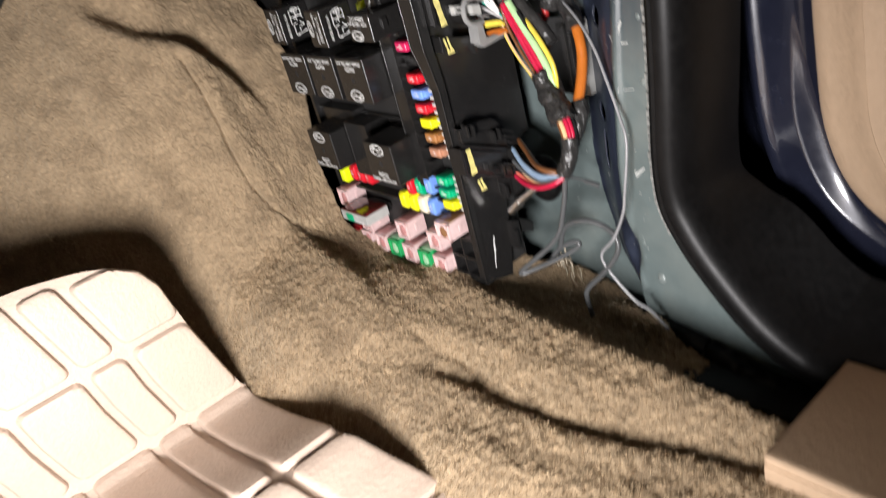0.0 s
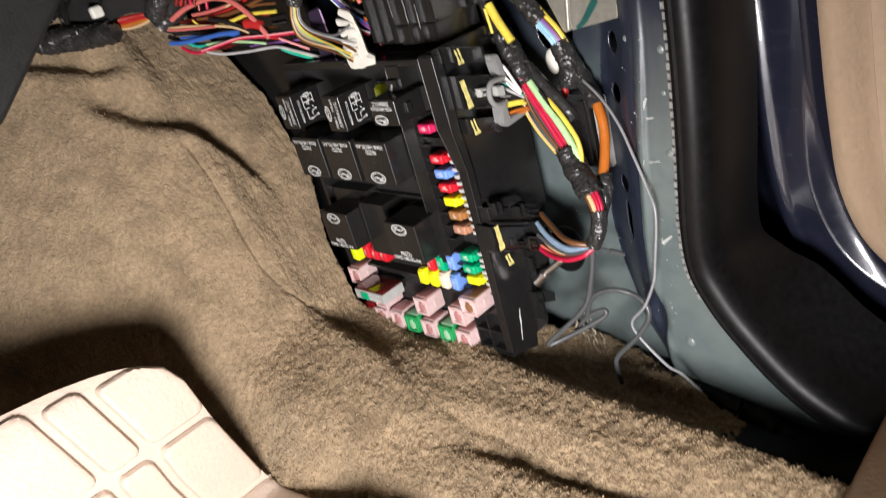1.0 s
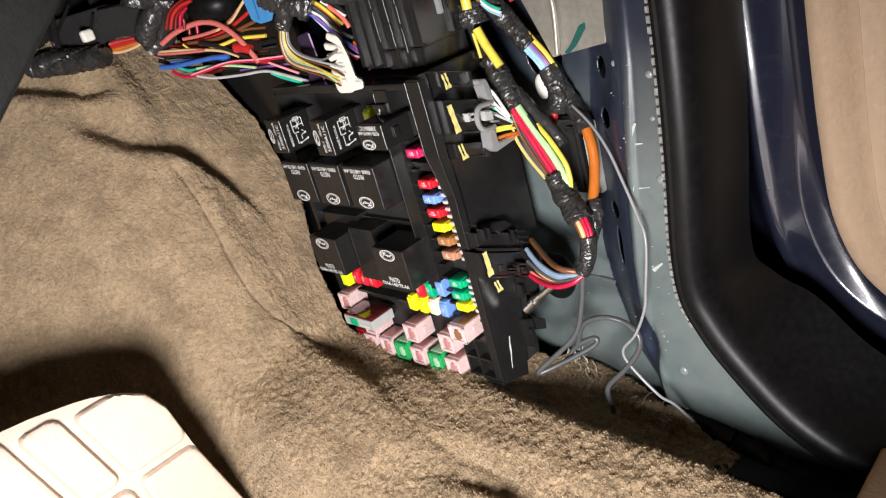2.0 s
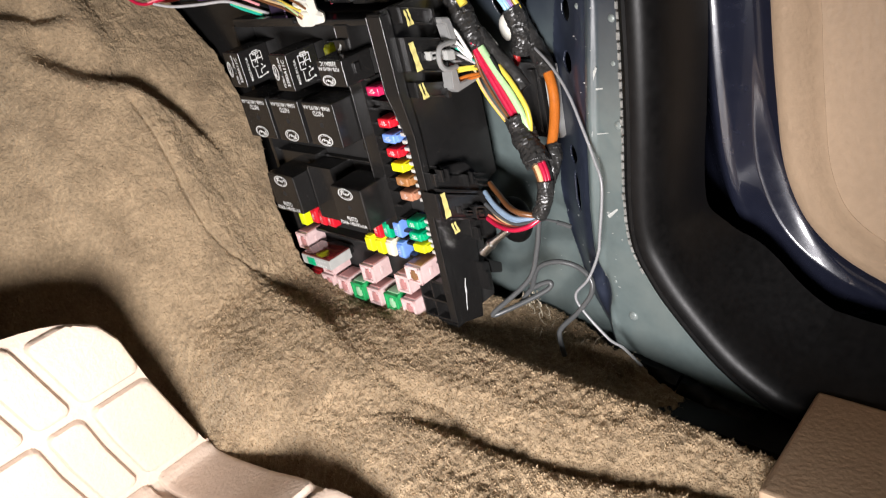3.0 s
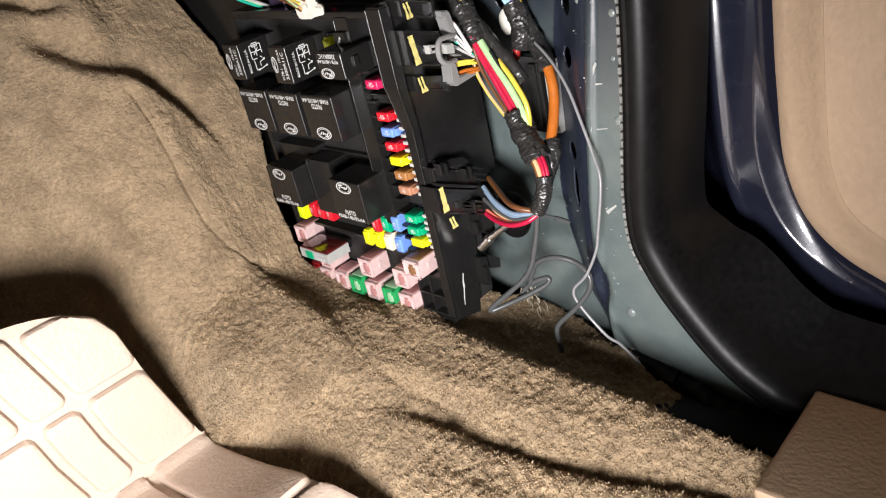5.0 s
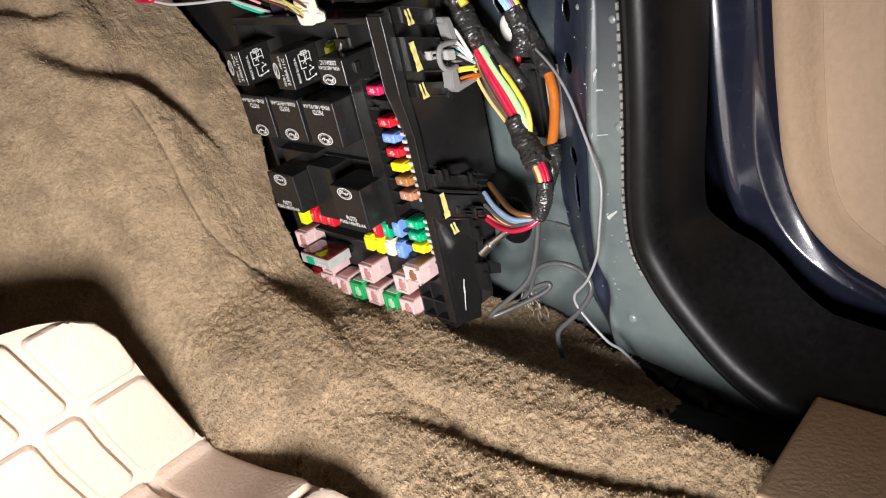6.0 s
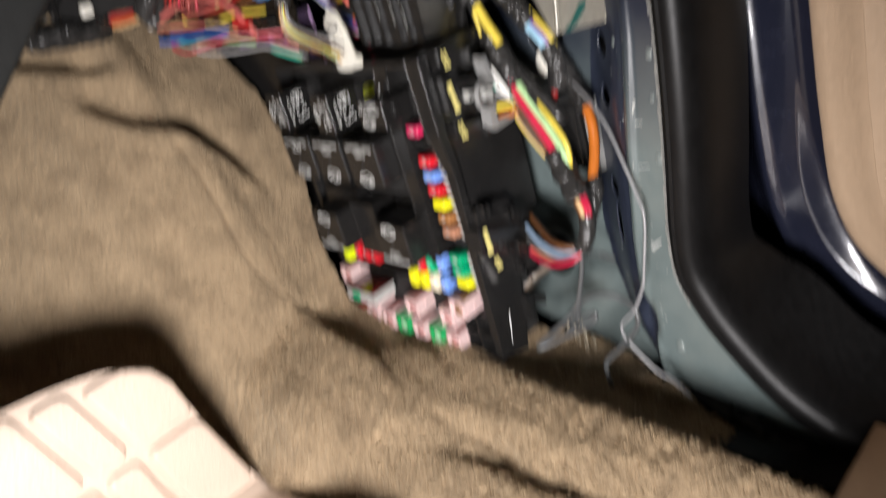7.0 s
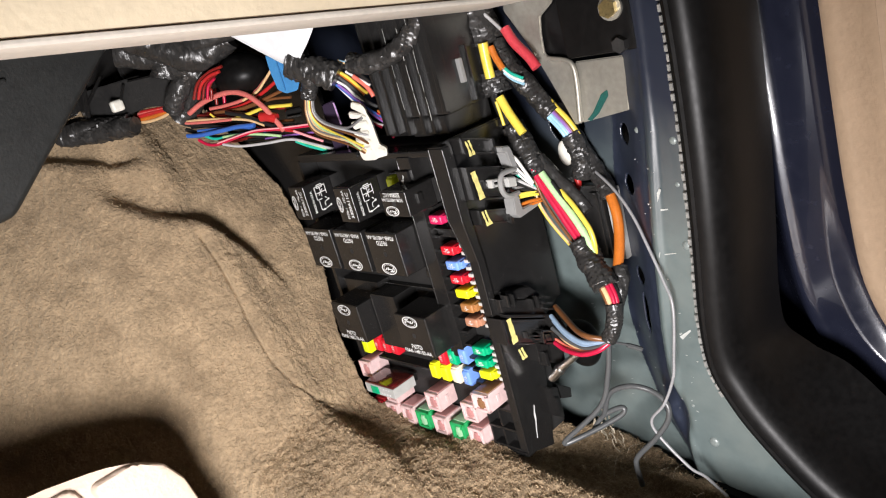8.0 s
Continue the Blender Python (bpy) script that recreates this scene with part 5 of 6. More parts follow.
for y, z, r in ((-160, -133, 3.2), (-165, -5, 2.6), (-168, 54, 2.2), (-166, 30, 1.5), (-150, -110, 1.2), (-146, 60, 1.8)):
    x = float(wall_depth(y, z))
    ob = thing("rivet", x, y, z, "small round rivet in the grey side panel", "rivet", "rivets of the side panel")
    bm = bmesh.new()
    bmesh.ops.create_uvsphere(bm, u_segments=14, v_segments=8, radius=r, matrix=Matrix.Translation((x - 0.4, y, z)) @ Matrix.Diagonal((0.5, 1, 1, 1)))
    part("head", bm, BOLT, ob)
SCUFF = material("scuffed_paint", (0.42, 0.43, 0.41), 0.6, 0, 0.2, 200, 0.2)
rnd = random.Random(11)
bm = bmesh.new()
for k in range(46):
    y, z = rnd.uniform(-160, -75), rnd.uniform(-140, -60)
    if k > 30:
        y, z = rnd.uniform(-165, -140), rnd.uniform(-80, 60)
    x = float(wall_depth(y, z)) - 0.75
    w, h = rnd.uniform(0.4, 1.0), rnd.uniform(0.2, 0.5)
    vs = [bm.verts.new((x, y + w * math.cos(t) * 1.2, z + h * math.sin(t + k))) for t in (0.2, 1.4, 2.6, 3.9, 5.1)]
    bm.faces.new(vs)
tagged(part("paint_chips", bm, SCUFF), "pale chips in the panel's paint", "chips", kind="stuff")
for y0, z0, y1, z1, w in ((-149, 16, -156, 28, 3.2), (-150, 15, -158, 16, 1.6), (-146, -12, -158, -10, 1.0), (-147, -14, -149, -9, 0.8), (-151, -64, -158, -58, 2.4)):
    x = float(wall_depth((y0 + y1) / 2, z0)) - 0.9
    bm = bmesh.new()
    d = Vector((0, y1 - y0, z1 - z0)).normalized()
    s = Vector((0, -d.z, d.y)) * w / 2
    a, b = Vector((x, y0, z0)), Vector((x, y1, z1))
    bm.faces.new([bm.verts.new(v) for v in (a + s, b + s * 0.4, b - s * 0.4, a - s)])
    tagged(part("scratch", bm, SCUFF), "pale scratch across the grey panel", "scratch", "scratches of the side panel")

clip = thing("white_plug", 66, -86, 46, "white round plastic plug in the side panel", "plug")
bm = bmesh.new()
bmesh.ops.create_uvsphere(bm, u_segments=20, v_segments=10, radius=7, matrix=Matrix.Translation((66, -84, 45)) @ Matrix.Diagonal((0.35, 0.72, 1.15, 1)))
part("cap", bm, WHITE_P, clip)
holder = thing("cable_holder", 66, -95, 0, "flat black plastic cable holder on the side panel", "holder")
bm = boxed(61, 67, -108, -80, -22, 26, bevel=1.2)
part("plate", bm, BLACK, holder)
part("raised_edge", boxed(58.5, 62, -106, -100, -18, 22, bevel=0.8), BLACK, holder)
pad = thing("foam_pad", 66, -112, -5, "pale grey foam strip behind the orange tube", "pad")
part("strip", boxed(61, 68, -117, -110, -22, 24, bevel=2), LIGHT_GREY_P, pad)

# ---- above the fuse box ----
CREAM = material("cream_dash", (0.66, 0.56, 0.40), 0.5, 0, 0.06, 30, 0.35, 300)
LIP = material("pale_dash_lip", (0.60, 0.55, 0.48), 0.5, 0, 0.08, 60, 0.2, 300)
SHEET = material("white_paper", (0.74, 0.75, 0.76), 0.55, 0, 0.05, 40, 0.1, 200)
BLUE_CONN = plastic("blue_connector", (0.05, 0.20, 0.42), 0.35)


def sheared(bm):
    """Tilt across the car, as the dash's lower edge runs."""
    for v in bm.verts:
        v.co.z -= (v.co.x + 219) * 0.1455
    return bm


dash = thing("dashboard", -60, -80, 153, "cream plastic dashboard edge above the footwell", "dashboard")
part("face", sheared(boxed(-600, 52, -97, -40, 181.2, 480, bevel=1.2)), CREAM, dash)
part("lower_lip", sheared(boxed(-600, 50, -98.6, -60, 177.5, 180.6, bevel=1.4)), LIP, dash, "pale rounded lip")
part("seam", sheared(boxed(-600, 51, -96.8, -90, 180.2, 181.4)), TRIM, dash)

junction = thing("junction_box", 20, -30, 76, "black plastic junction box with raised ribs above the fuse box", "junction box")
bm = boxed(4, 44, -60, -20, 90, 210, bevel=1.5)
part("body", bm, BLACK, junction)
part("chin", boxed(4, 40, -58, -22, 76, 92, bevel=2.0, taper=2), BLACK, junction)
part("side_body", boxed(9, 44, -22, 3, 78, 200, bevel=1.2), BLACK, junction)
for y, w in ((-24, 1.6), (-38, 1.4), (-47, 1.0), (-59, 1.6), (-8, 1.2), (2, 1.4)):
    part("rib", boxed(1.5 if y < -20 else 6, 10, y - w, y + w, 80 if y > -50 else 92, 200, bevel=0.5), BLACK, junction)
rnd = random.Random(8)
for y, z0, z1 in ((-38, 92, 140), (-47, 88, 150), (-26, 96, 130)):
    bm = bmesh.new()
    z = z0
    while z < z1:
        l = rnd.uniform(4, 14)
        bar(bm, (rnd.uniform(-0.3, 0.3), z), (rnd.uniform(-0.3, 0.3), z + l), rnd.uniform(0.25, 0.6), (1.3, y, 0))
        z += l + rnd.uniform(0, 3)
    part("scrape", bm, SCUFF, junction, "pale scrape along the rib")
part("side_clip", boxed(18.6, 21.4, -63, -59.5, 104, 118, bevel=0.6), GREY_P, junction, "grey clip")
part("side_slot", boxed(26, 27.5, -62.5, -59.5, 92, 124, bevel=0.3), BLACK, junction)

insul = part("firewall_cover", boxed(26, 30, 92, 330, -160, 240, bevel=1), BLACK)
tagged(insul, "black plastic sheet on the firewall", "firewall", kind="structure")
back = part("firewall", boxed(-700, 30, 318, 326, -200, 400), BLACK_DULL)
tagged(back, "black firewall behind the wiring", "firewall", kind="structure")
heater = thing("heater_box", -190, 170, 100, "dark grey plastic heater housing under the dash", "heater housing")
HEAT = material("dark_grey_plastic", (0.014, 0.015, 0.0145), 0.5, 0, 0.25, 30, 0.2, 500)
bm = boxed(-440, -128, 150, 300, 94, 230, bevel=6, seg=3)
for v in bm.verts:
    v.co.x += (v.co.z - 136) * 1.15
part("case", bm, HEAT, heater)
part("seam", boxed(-420, -150, 147, 152, 172, 175, bevel=0.8), HEAT, heater)
duct = thing("air_duct", -60, 240, 140, "black plastic duct bracket behind the taped wires", "duct")
bm = boxed(-104, -40, 236, 290, 138, 200, bevel=3)
part("body", bm, BLACK, duct)
part("strut", slab([(-80, 160), (-76, 160), (-84, 126), (-88, 126)], 226, 240, 1), BLACK, duct)
part("flap", slab([(-56, 176), (-16, 184), (-16, 146), (-30, 138), (-56, 140)], 205, 212, 1.2), BLACK, duct)
part("strut", slab([(-64, 150), (-61, 150), (-64, 128), (-67, 128)], 214, 222, 0.8), BLACK, duct)
SKIRT = ([(-100.6, 278.2, 154.6), (-88.3, 250.9, 153.1), (-57.3, 182, 154.6), (-45.7, 156.4, 146.7), (-38.4, 140.2, 135), (-41.6, 147.3, 118.1), (-48.2, 161.8, 121.1), (-49.3, 164.3, 128.8), (-57.1, 181.6, 131.7), (-63.3, 195.4, 130.3), (-66.8, 203.1, 122.5), (-79.8, 232.1, 125.8), (-92.2, 259.6, 125.9), (-103.4, 284.5, 132.7)],
         [(-83.4, 230, 142.5), (-82.1, 227.1, 141.9), (-71.8, 203.8, 160.9), (-72.8, 206.1, 161.5)],
         [(-71, 202.1, 134.9), (-70, 199.8, 134.4), (-65, 188.6, 151.3), (-65.8, 190.4, 151.7)],
         [(-63.8, 185.8, 151.9), (-63.5, 185.3, 153), (-49.3, 153.3, 152.2), (-49.6, 153.8, 151.1)])
knob = thing("white_clip", -71, 199, 134, "small white plastic clip among the wires", "clip")
part("body", boxed(-76, -66.5, 196, 202, 134, 142.5, bevel=2.4, seg=3), WHITE_P, knob)

left = harness("carpet_edge_harness", (-70, 210, 124), "taped harness with orange wires along the carpet's top edge")
tape(left, [(-98, 259.5, 133.2), (-88.5, 238.1, 131.6), (-77.9, 214.1, 125.8), (-67.3, 190.1, 121.8)], 5.6, 21, 0.3)
tape(left, [(-104.6, 240, 128.9), (-94.2, 229, 125.8), (-78.9, 214, 123.5), (-65.7, 198, 122.7)], 8, 27, 0.3)
wire(left, [(-61.8, 202.7, 126.1), (-57, 192.2, 126.9), (-51.6, 180.2, 126.9), (-46.4, 168.8, 126.1)], "red", 2)
wire(left, [(-59.1, 196.8, 127.9), (-53.2, 183.8, 127.7), (-47, 170.2, 127.3)], "coral", 1.7)
wire(left, [(-62, 203.1, 123.1), (-56.1, 190.2, 121.3), (-50.2, 177.2, 122.4), (-46.1, 168.2, 125.2)], "tan", 1.2)
wire(left, [(-61.3, 201.6, 124.1), (-54.4, 186.5, 124), (-46.9, 170, 125.6)], "orange", 1.5)
wire(left, [(-58, 194.2, 129), (-52.4, 181.9, 128.6), (-46.9, 170, 127.7)], "red", 1.4)
lump = harness("taped_bundle", (-38, 145, 150), "lumpy black-taped wiring bundle below the dash")
tape(lump, [(-70, 168, 172), (-52, 152, 164), (-40, 140, 152), (-30, 140, 140), (-36, 156, 128), (-44, 166, 118)], 9, 22, 0.2)
tape(lump, [(-52, 152, 164), (-34, 120, 166), (-16, 96, 168)], 7, 23, 0.2)
tape(lump, [(-66, 150, 182), (-52, 142, 172), (-40, 132, 160), (-30, 124, 158), (-18, 112, 166)], 11, 24, 0.18)
tape(lump, [(-50, 146, 170), (-48, 148, 158), (-52, 150, 148)], 9, 25, 0.2)
tape(lump, [(-40, 136, 164), (-40, 140, 148), (-48, 148, 136), (-52, 156, 126)], 7, 26, 0.2)
wire(lump, [(-64.6, 147.5, 177.2), (-63.3, 144.5, 173.4), (-61.5, 140.1, 168.6)], "yellow", 1.8)

wire(lump, [(-31.1, 106.5, 146), (-35.7, 116.9, 144.5), (-40.7, 128.2, 139.3), (-43.9, 135.5, 129.7)], "maroon", 1.1)
wire(lump, [(-33.4, 107.6, 143.3), (-37.1, 116.2, 142.1), (-40.7, 124.4, 137.7), (-43.3, 130.3, 129.1)], "red", 1.2)
wire(lump, [(-33.3, 111.5, 142.5), (-36.6, 119, 139.5), (-38.9, 124.1, 136), (-40.9, 128.7, 128.2)], "maroon", 0.9)
wire(lump, [(-35.6, 112.6, 139.8), (-38, 118.2, 137.1), (-38.9, 120.3, 134.4), (-40.3, 123.5, 127.6)], "crimson", 1)
wire(lump, [(-35.6, 116.5, 139), (-37.6, 121, 134.5), (-37.1, 120, 132.7), (-38, 122, 126.8)], "maroon", 1.1)

fan = harness("coloured_wires", (-25, 110, 104), "spread bundle of thin coloured wires running to the plugs")
wire(fan, [(-43.3, 151, 120.5), (-37, 137.1, 125.8), (-28.8, 118.7, 128.2), (-22.9, 105.7, 124.9), (-18.3, 95.6, 114.8), (-15.1, 88.4, 101.4), (-13.7, 85.4, 94.3)], "coral", 1.9)
wire(fan, [(-31, 142.7, 119.5), (-25.1, 129.9, 119.2), (-18.3, 115, 120.4), (-13, 103.4, 124.3), (-9, 94.7, 130.2)], "coral", 1.3)
wire(fan, [(-19.8, 114.4, 120), (-14.1, 102, 123.6), (-10, 93, 130.3), (-6.9, 86.4, 135.7)], "tan", 1)
wire(fan, [(-25.8, 135.1, 116.1), (-18.4, 119, 116.7), (-11.5, 104.2, 120.7), (-4.5, 88.9, 127.2)], "red", 1.3)
wire(fan, [(-30.4, 139.5, 116.2), (-22.3, 121.7, 114.8), (-14.9, 105.6, 116.2), (-5.3, 84.7, 120.3)], "brown", 1.2)
wire(fan, [(-25.8, 133.2, 113), (-17.2, 114.6, 114.4), (-8.8, 96.4, 116), (-2.2, 82, 114.4)], "brown", 1)
wire(fan, [(-26.3, 122.8, 109.2), (-20.9, 111.1, 110.4), (-14.7, 97.3, 111.9), (-6.1, 78.4, 109.8)], "yellow", 1.3)
wire(fan, [(-34.4, 138.8, 116.5), (-32.9, 135.6, 112.9), (-30.4, 129.9, 110.9), (-25.7, 119.7, 109.2)], "yellow", 0.8)
wire(fan, [(-47.5, 164, 115.6), (-40.4, 148.2, 114.4), (-30.5, 126.5, 110.7), (-23.1, 110.1, 106.5), (-18.5, 99.8, 100.7)], "tan", 1)
wire(fan, [(-48.9, 165.3, 119.5), (-46.1, 159.1, 114.9), (-39.1, 143.6, 112.1), (-29.2, 121.5, 109.6)], "coral", 1.1)
wire(fan, [(-29.3, 125.7, 114.8), (-24, 113.9, 110.3), (-18.2, 101.2, 102.8), (-12.5, 88.6, 95.7)], "black", 1.5)
wire(fan, [(-40.3, 159.1, 112.2), (-32.6, 142.3, 107), (-23.2, 121.9, 100.3), (-10.4, 93.9, 92.1)], "black", 1.5)
wire(fan, [(-37.3, 156.3, 117.4), (-28.4, 137, 112.9), (-18.8, 116, 108.4), (-9.6, 96.1, 102.6)], "maroon", 1.2)
wire(fan, [(-46.4, 159.8, 105.3), (-42.4, 150.8, 103.9), (-35.4, 135.3, 103.7), (-28.1, 119.3, 103.8), (-22.3, 106.3, 102.4)], "blue", 1.7)
wire(fan, [(-40.9, 153.1, 106.9), (-32.7, 135.1, 104.9), (-24.9, 117.8, 102.2), (-17.7, 102.1, 96.6)], "blue", 1)
wire(fan, [(-42.6, 166.1, 109.1), (-33.5, 146.2, 99.5), (-23.3, 124, 97.1), (-14.2, 104.1, 90.2)], "black", 1.6)
wire(fan, [(-40.3, 153.7, 105.1), (-35.5, 143.1, 98.7), (-29.2, 129.2, 98.5), (-23.2, 116, 97.5)], "teal", 1.1)
wire(fan, [(-33.2, 134.4, 98.8), (-26.2, 118.7, 97.8), (-19.6, 104.2, 94.8), (-13.8, 91.5, 91.1)], "green", 1)
wire(fan, [(-43.4, 151.2, 100.9), (-40.8, 145.5, 96.4), (-37.5, 138, 94.9), (-31.5, 124.9, 96.5), (-23.5, 107.1, 98.3), (-14, 86, 96.1), (-5.2, 66.3, 94.4)], "crimson", 1.2)
wire(fan, [(-37.8, 136.7, 95.8), (-32, 123.5, 97.4), (-24, 105.8, 99), (-14.6, 84.8, 96.8), (-5.7, 65.1, 95.3)], "pink", 0.6)
wire(fan, [(-36, 132.8, 94.2), (-30.4, 120.5, 90.5), (-21.6, 100.9, 88.8), (-13, 81.7, 87.9), (-7.2, 68.8, 82.5), (-0.7, 54.5, 75.7)], "lightgrey", 1)
wire(fan, [(-10.2, 79.4, 92.8), (-6.2, 70.7, 87.5), (-2, 61.3, 82)], "pink", 0.9)
wire(fan, [(-11, 79.4, 85.9), (-7.7, 72.1, 81.2), (-2.1, 59.5, 75.2)], "teal", 1.1)
wire(fan, [(-10.8, 76.8, 86.1), (-7.2, 68.9, 82.1), (-2.7, 59, 77)], "green", 0.9)
wire(fan, [(-17.7, 105.8, 91), (-9.8, 88.7, 90), (-2.3, 72.2, 88.7), (5.1, 56, 87.4)], "violet", 0.8)
wire(fan, [(-39, 167.3, 116.6), (-28.1, 143.9, 115.8), (-16.1, 118, 111.9), (-3.5, 90.8, 108.4)], "maroon", 1.3)
wire(fan, [(-38.1, 165.3, 109.7), (-25.6, 138.4, 106.2), (-14.3, 114, 98.6), (-0.9, 85.1, 94.2)], "black", 1.6)
wire(fan, [(-36.7, 160.6, 113.3), (-25.1, 135.5, 111.3), (-16.2, 116.2, 102.7), (-2.7, 87, 98.6)], "brown", 1.1)
wire(fan, [(-37.9, 161.2, 103.8), (-26.7, 136.9, 93.8), (-16.2, 114.3, 93.4), (-3, 85.7, 87.6)], "maroon", 1.2)
wire(fan, [(-25.1, 124.1, 104.3), (-16, 104.2, 97.8), (-7, 84.5, 92.1), (-1.1, 71.7, 86.3)], "red", 1.1)
wire(fan, [(-22.7, 120.7, 91.7), (-10.8, 94.8, 89.4), (-1.9, 75.2, 84.3), (4.8, 60.7, 77.7)], "black", 1.4)
wire(fan, [(-31.5, 147.5, 142.7), (-30.8, 146, 137.4), (-32.7, 150, 131), (-35.5, 156.1, 123.1)], "crimson", 1.2)
wire(fan, [(-30.2, 142.9, 143.9), (-28.8, 139.8, 137.9), (-30.7, 143.8, 131.5), (-33.6, 150.1, 124.2)], "crimson", 1.2)
wire(fan, [(-27.5, 138.8, 144.7), (-26.2, 136, 138), (-26.2, 136.1, 131.1), (-27.2, 138.1, 121.3)], "maroon", 1.2)
wire(fan, [(-25.2, 135.8, 145.4), (-23.6, 132.3, 138.1), (-23, 131.1, 129.7), (-24, 133.1, 119.9)], "crimson", 1.2)
wire(fan, [(-33.7, 148.4, 138.5), (-33.2, 147.4, 134.2), (-35.1, 151.5, 127.7)], "red", 1.1)
part("red_sleeve", tube([(-19.5, 99, 107), (-17, 94, 106), (-14.2, 88.5, 103.5)], 3.4, 12, 6), W["red"], fan, "short red sleeve")
ball = thing("rubber_boot", -12, 124, 122, "round black rubber boot among the wires", "boot")
bm = bmesh.new()
bmesh.ops.create_uvsphere(bm, u_segments=28, v_segments=16, radius=19, matrix=Matrix.Translation((-12, 118, 137)) @ Matrix.Diagonal((1, 1.15, 0.78, 1)))
part("dome", bm, RUBBER, ball)

def prism(pts, push):
    """A flat outline pushed back by a vector, with eased edges."""
    bm = bmesh.new()
    face = bm.faces.new([bm.verts.new(p) for p in pts])
    grown = bmesh.ops.extrude_face_region(bm, geom=[face])["geom"]
    bmesh.ops.translate(bm, verts=[v for v in grown if isinstance(v, bmesh.types.BMVert)], vec=push)
    bmesh.ops.recalc_face_normals(bm, faces=bm.faces)
    bmesh.ops.bevel(bm, geom=list(bm.edges), offset=0.6, segments=2, affect="EDGES", clamp_overlap=True)
    return bm


part("skirt", prism(SKIRT[0], (4, 6, 0)), BLACK_DULL, duct, "dark plastic skirt below the duct")
for outline in SKIRT[1:]:
    part("rib", prism(outline, (4, 6, 0)), BLACK, duct)

blue = thing("blue_connector", -13, 62, 119, "blue plastic connector hanging below the dash", "connector")
part("body", prism([(-18.2, 70.9, 145.9), (-13.6, 60.4, 139.7), (-10.6, 53.6, 135.9), (-10.1, 52.7, 126.1), (-11.9, 56.6, 119.5), (-15.5, 65, 119.1), (-17.7, 70, 122.5), (-18.3, 71.3, 134.8)], (6, 9, 0)), BLUE_CONN, blue)
part("ridge", prism([(-18.4, 65.2, 144.5), (-17, 62.2, 143.8), (-17.1, 62.4, 120.8), (-18.4, 65.3, 123)], (3, 4, 0)), BLUE_CONN, blue)
dark = thing("black_connector", -9, 74, 101, "small black connector with a bare metal edge", "connector")
part("body", prism([(-11.5, 80.3, 107.2), (-6.1, 68.5, 107.4), (-6.4, 68.9, 101.3), (-11.6, 80.7, 101.4)], (6, 9, 0)), BLACK, dark)
part("metal_edge", prism([(-14.7, 75.5, 103.5), (-9.9, 64.7, 103.3), (-9.9, 64.6, 102.5), (-14.7, 75.4, 102.7)], (3, 4, 0)), TIN, dark, "bare metal edge")

paper = thing("white_sheet", -20, 45, 140, "white paper tag tucked under the dash", "tag")
bm = bmesh.new()
low = spline([(-36, 86, 168), (-33.7, 82.5, 164.4), (-24.3, 60.3, 146.1), (-17.6, 44.6, 136), (-13.1, 34, 143.5), (-8.5, 23.1, 154.7), (-7, 20, 160)], 6)
rows = []
for i, q in enumerate(low):
    u = i / (len(low) - 1)
    crown_ = Vector((-37, 88, 186)).lerp(Vector((-4, 14, 180)), u)
    row = []
    for j in range(9):
        p = q.lerp(crown_, j / 8)
        bend = 1.6 * math.sin(u * 5 + j * 0.5) + 1.2 * math.sin(u * 11 - j * 0.8)
        row.append(bm.verts.new(p + Vector((0.8, 0.5, 0)) * bend))
    rows.append(row)
for a, b in zip(rows, rows[1:]):
    for k in range(8):
        bm.faces.new((a[k], a[k + 1], b[k + 1], b[k]))
sheet = part("sheet", bm, SHEET, paper)
sol = sheet.modifiers.new("paper", "SOLIDIFY")
sol.thickness = 0.0006

knot = harness("taped_branch", (-8, 35, 130), "black-taped branch of wires feeding the white connector")
tape(knot, [(-13.5, 47.7, 133.1), (-10.9, 41.9, 127.1), (-10.4, 44.8, 119.9), (-11.8, 48.2, 113.5)], 4.6, 31, 0.3)
tape(knot, [(-16.3, 49.9, 137), (-12.4, 43.2, 132.3), (-7.5, 35.9, 129.4), (-3.3, 28.6, 124.6), (-1.2, 25.7, 121.6)], 8.0, 33, 0.34)
tape(knot, [(-11.7, -4.5, 130.1), (-7.3, -15.2, 127.4), (-1.2, -29.9, 129.3), (4, -42.8, 135.6), (7.6, -51.6, 143), (9.6, -56.5, 151)], 5.4, 32, 0.3)
wire(knot, [(-12.3, 49.4, 116), (-12.6, 54.8, 103.4), (-13.1, 49.9, 90.8), (-12, 18.5, 80.8), (-12.6, 5.3, 75.3)], "brown", 0.8)
wire(knot, [(-12.1, 48.8, 115.9), (-12.3, 54, 103.4), (-12.6, 48.8, 91.5), (-12, 16.5, 82.5), (-12.6, 3.6, 76.3)], "tan", 0.8)
wire(knot, [(-11.8, 48.2, 115.8), (-11.9, 53.2, 103.4), (-12.1, 47.6, 92.2), (-12, 17.9, 84.4), (-12.6, 6, 78.6)], "ash", 0.8)
wire(knot, [(-11.5, 47.6, 115.6), (-11.6, 52.4, 103.4), (-11.6, 46.5, 92.8), (-12, 16.7, 83.3), (-12.6, 5, 77.1)], "tan", 0.8)
wire(knot, [(-11.3, 47, 115.5), (-11.2, 51.6, 103.5), (-11.2, 45.4, 93.5), (-12, 21.4, 84.6), (-12.6, 7.6, 77.6)], "green", 0.8)
wire(knot, [(-11, 46.4, 115.4), (-10.9, 50.9, 103.5), (-10.7, 44.3, 94.2), (-12, 18.9, 84.9), (-12.6, 4.9, 79.6)], "yellow", 0.8)
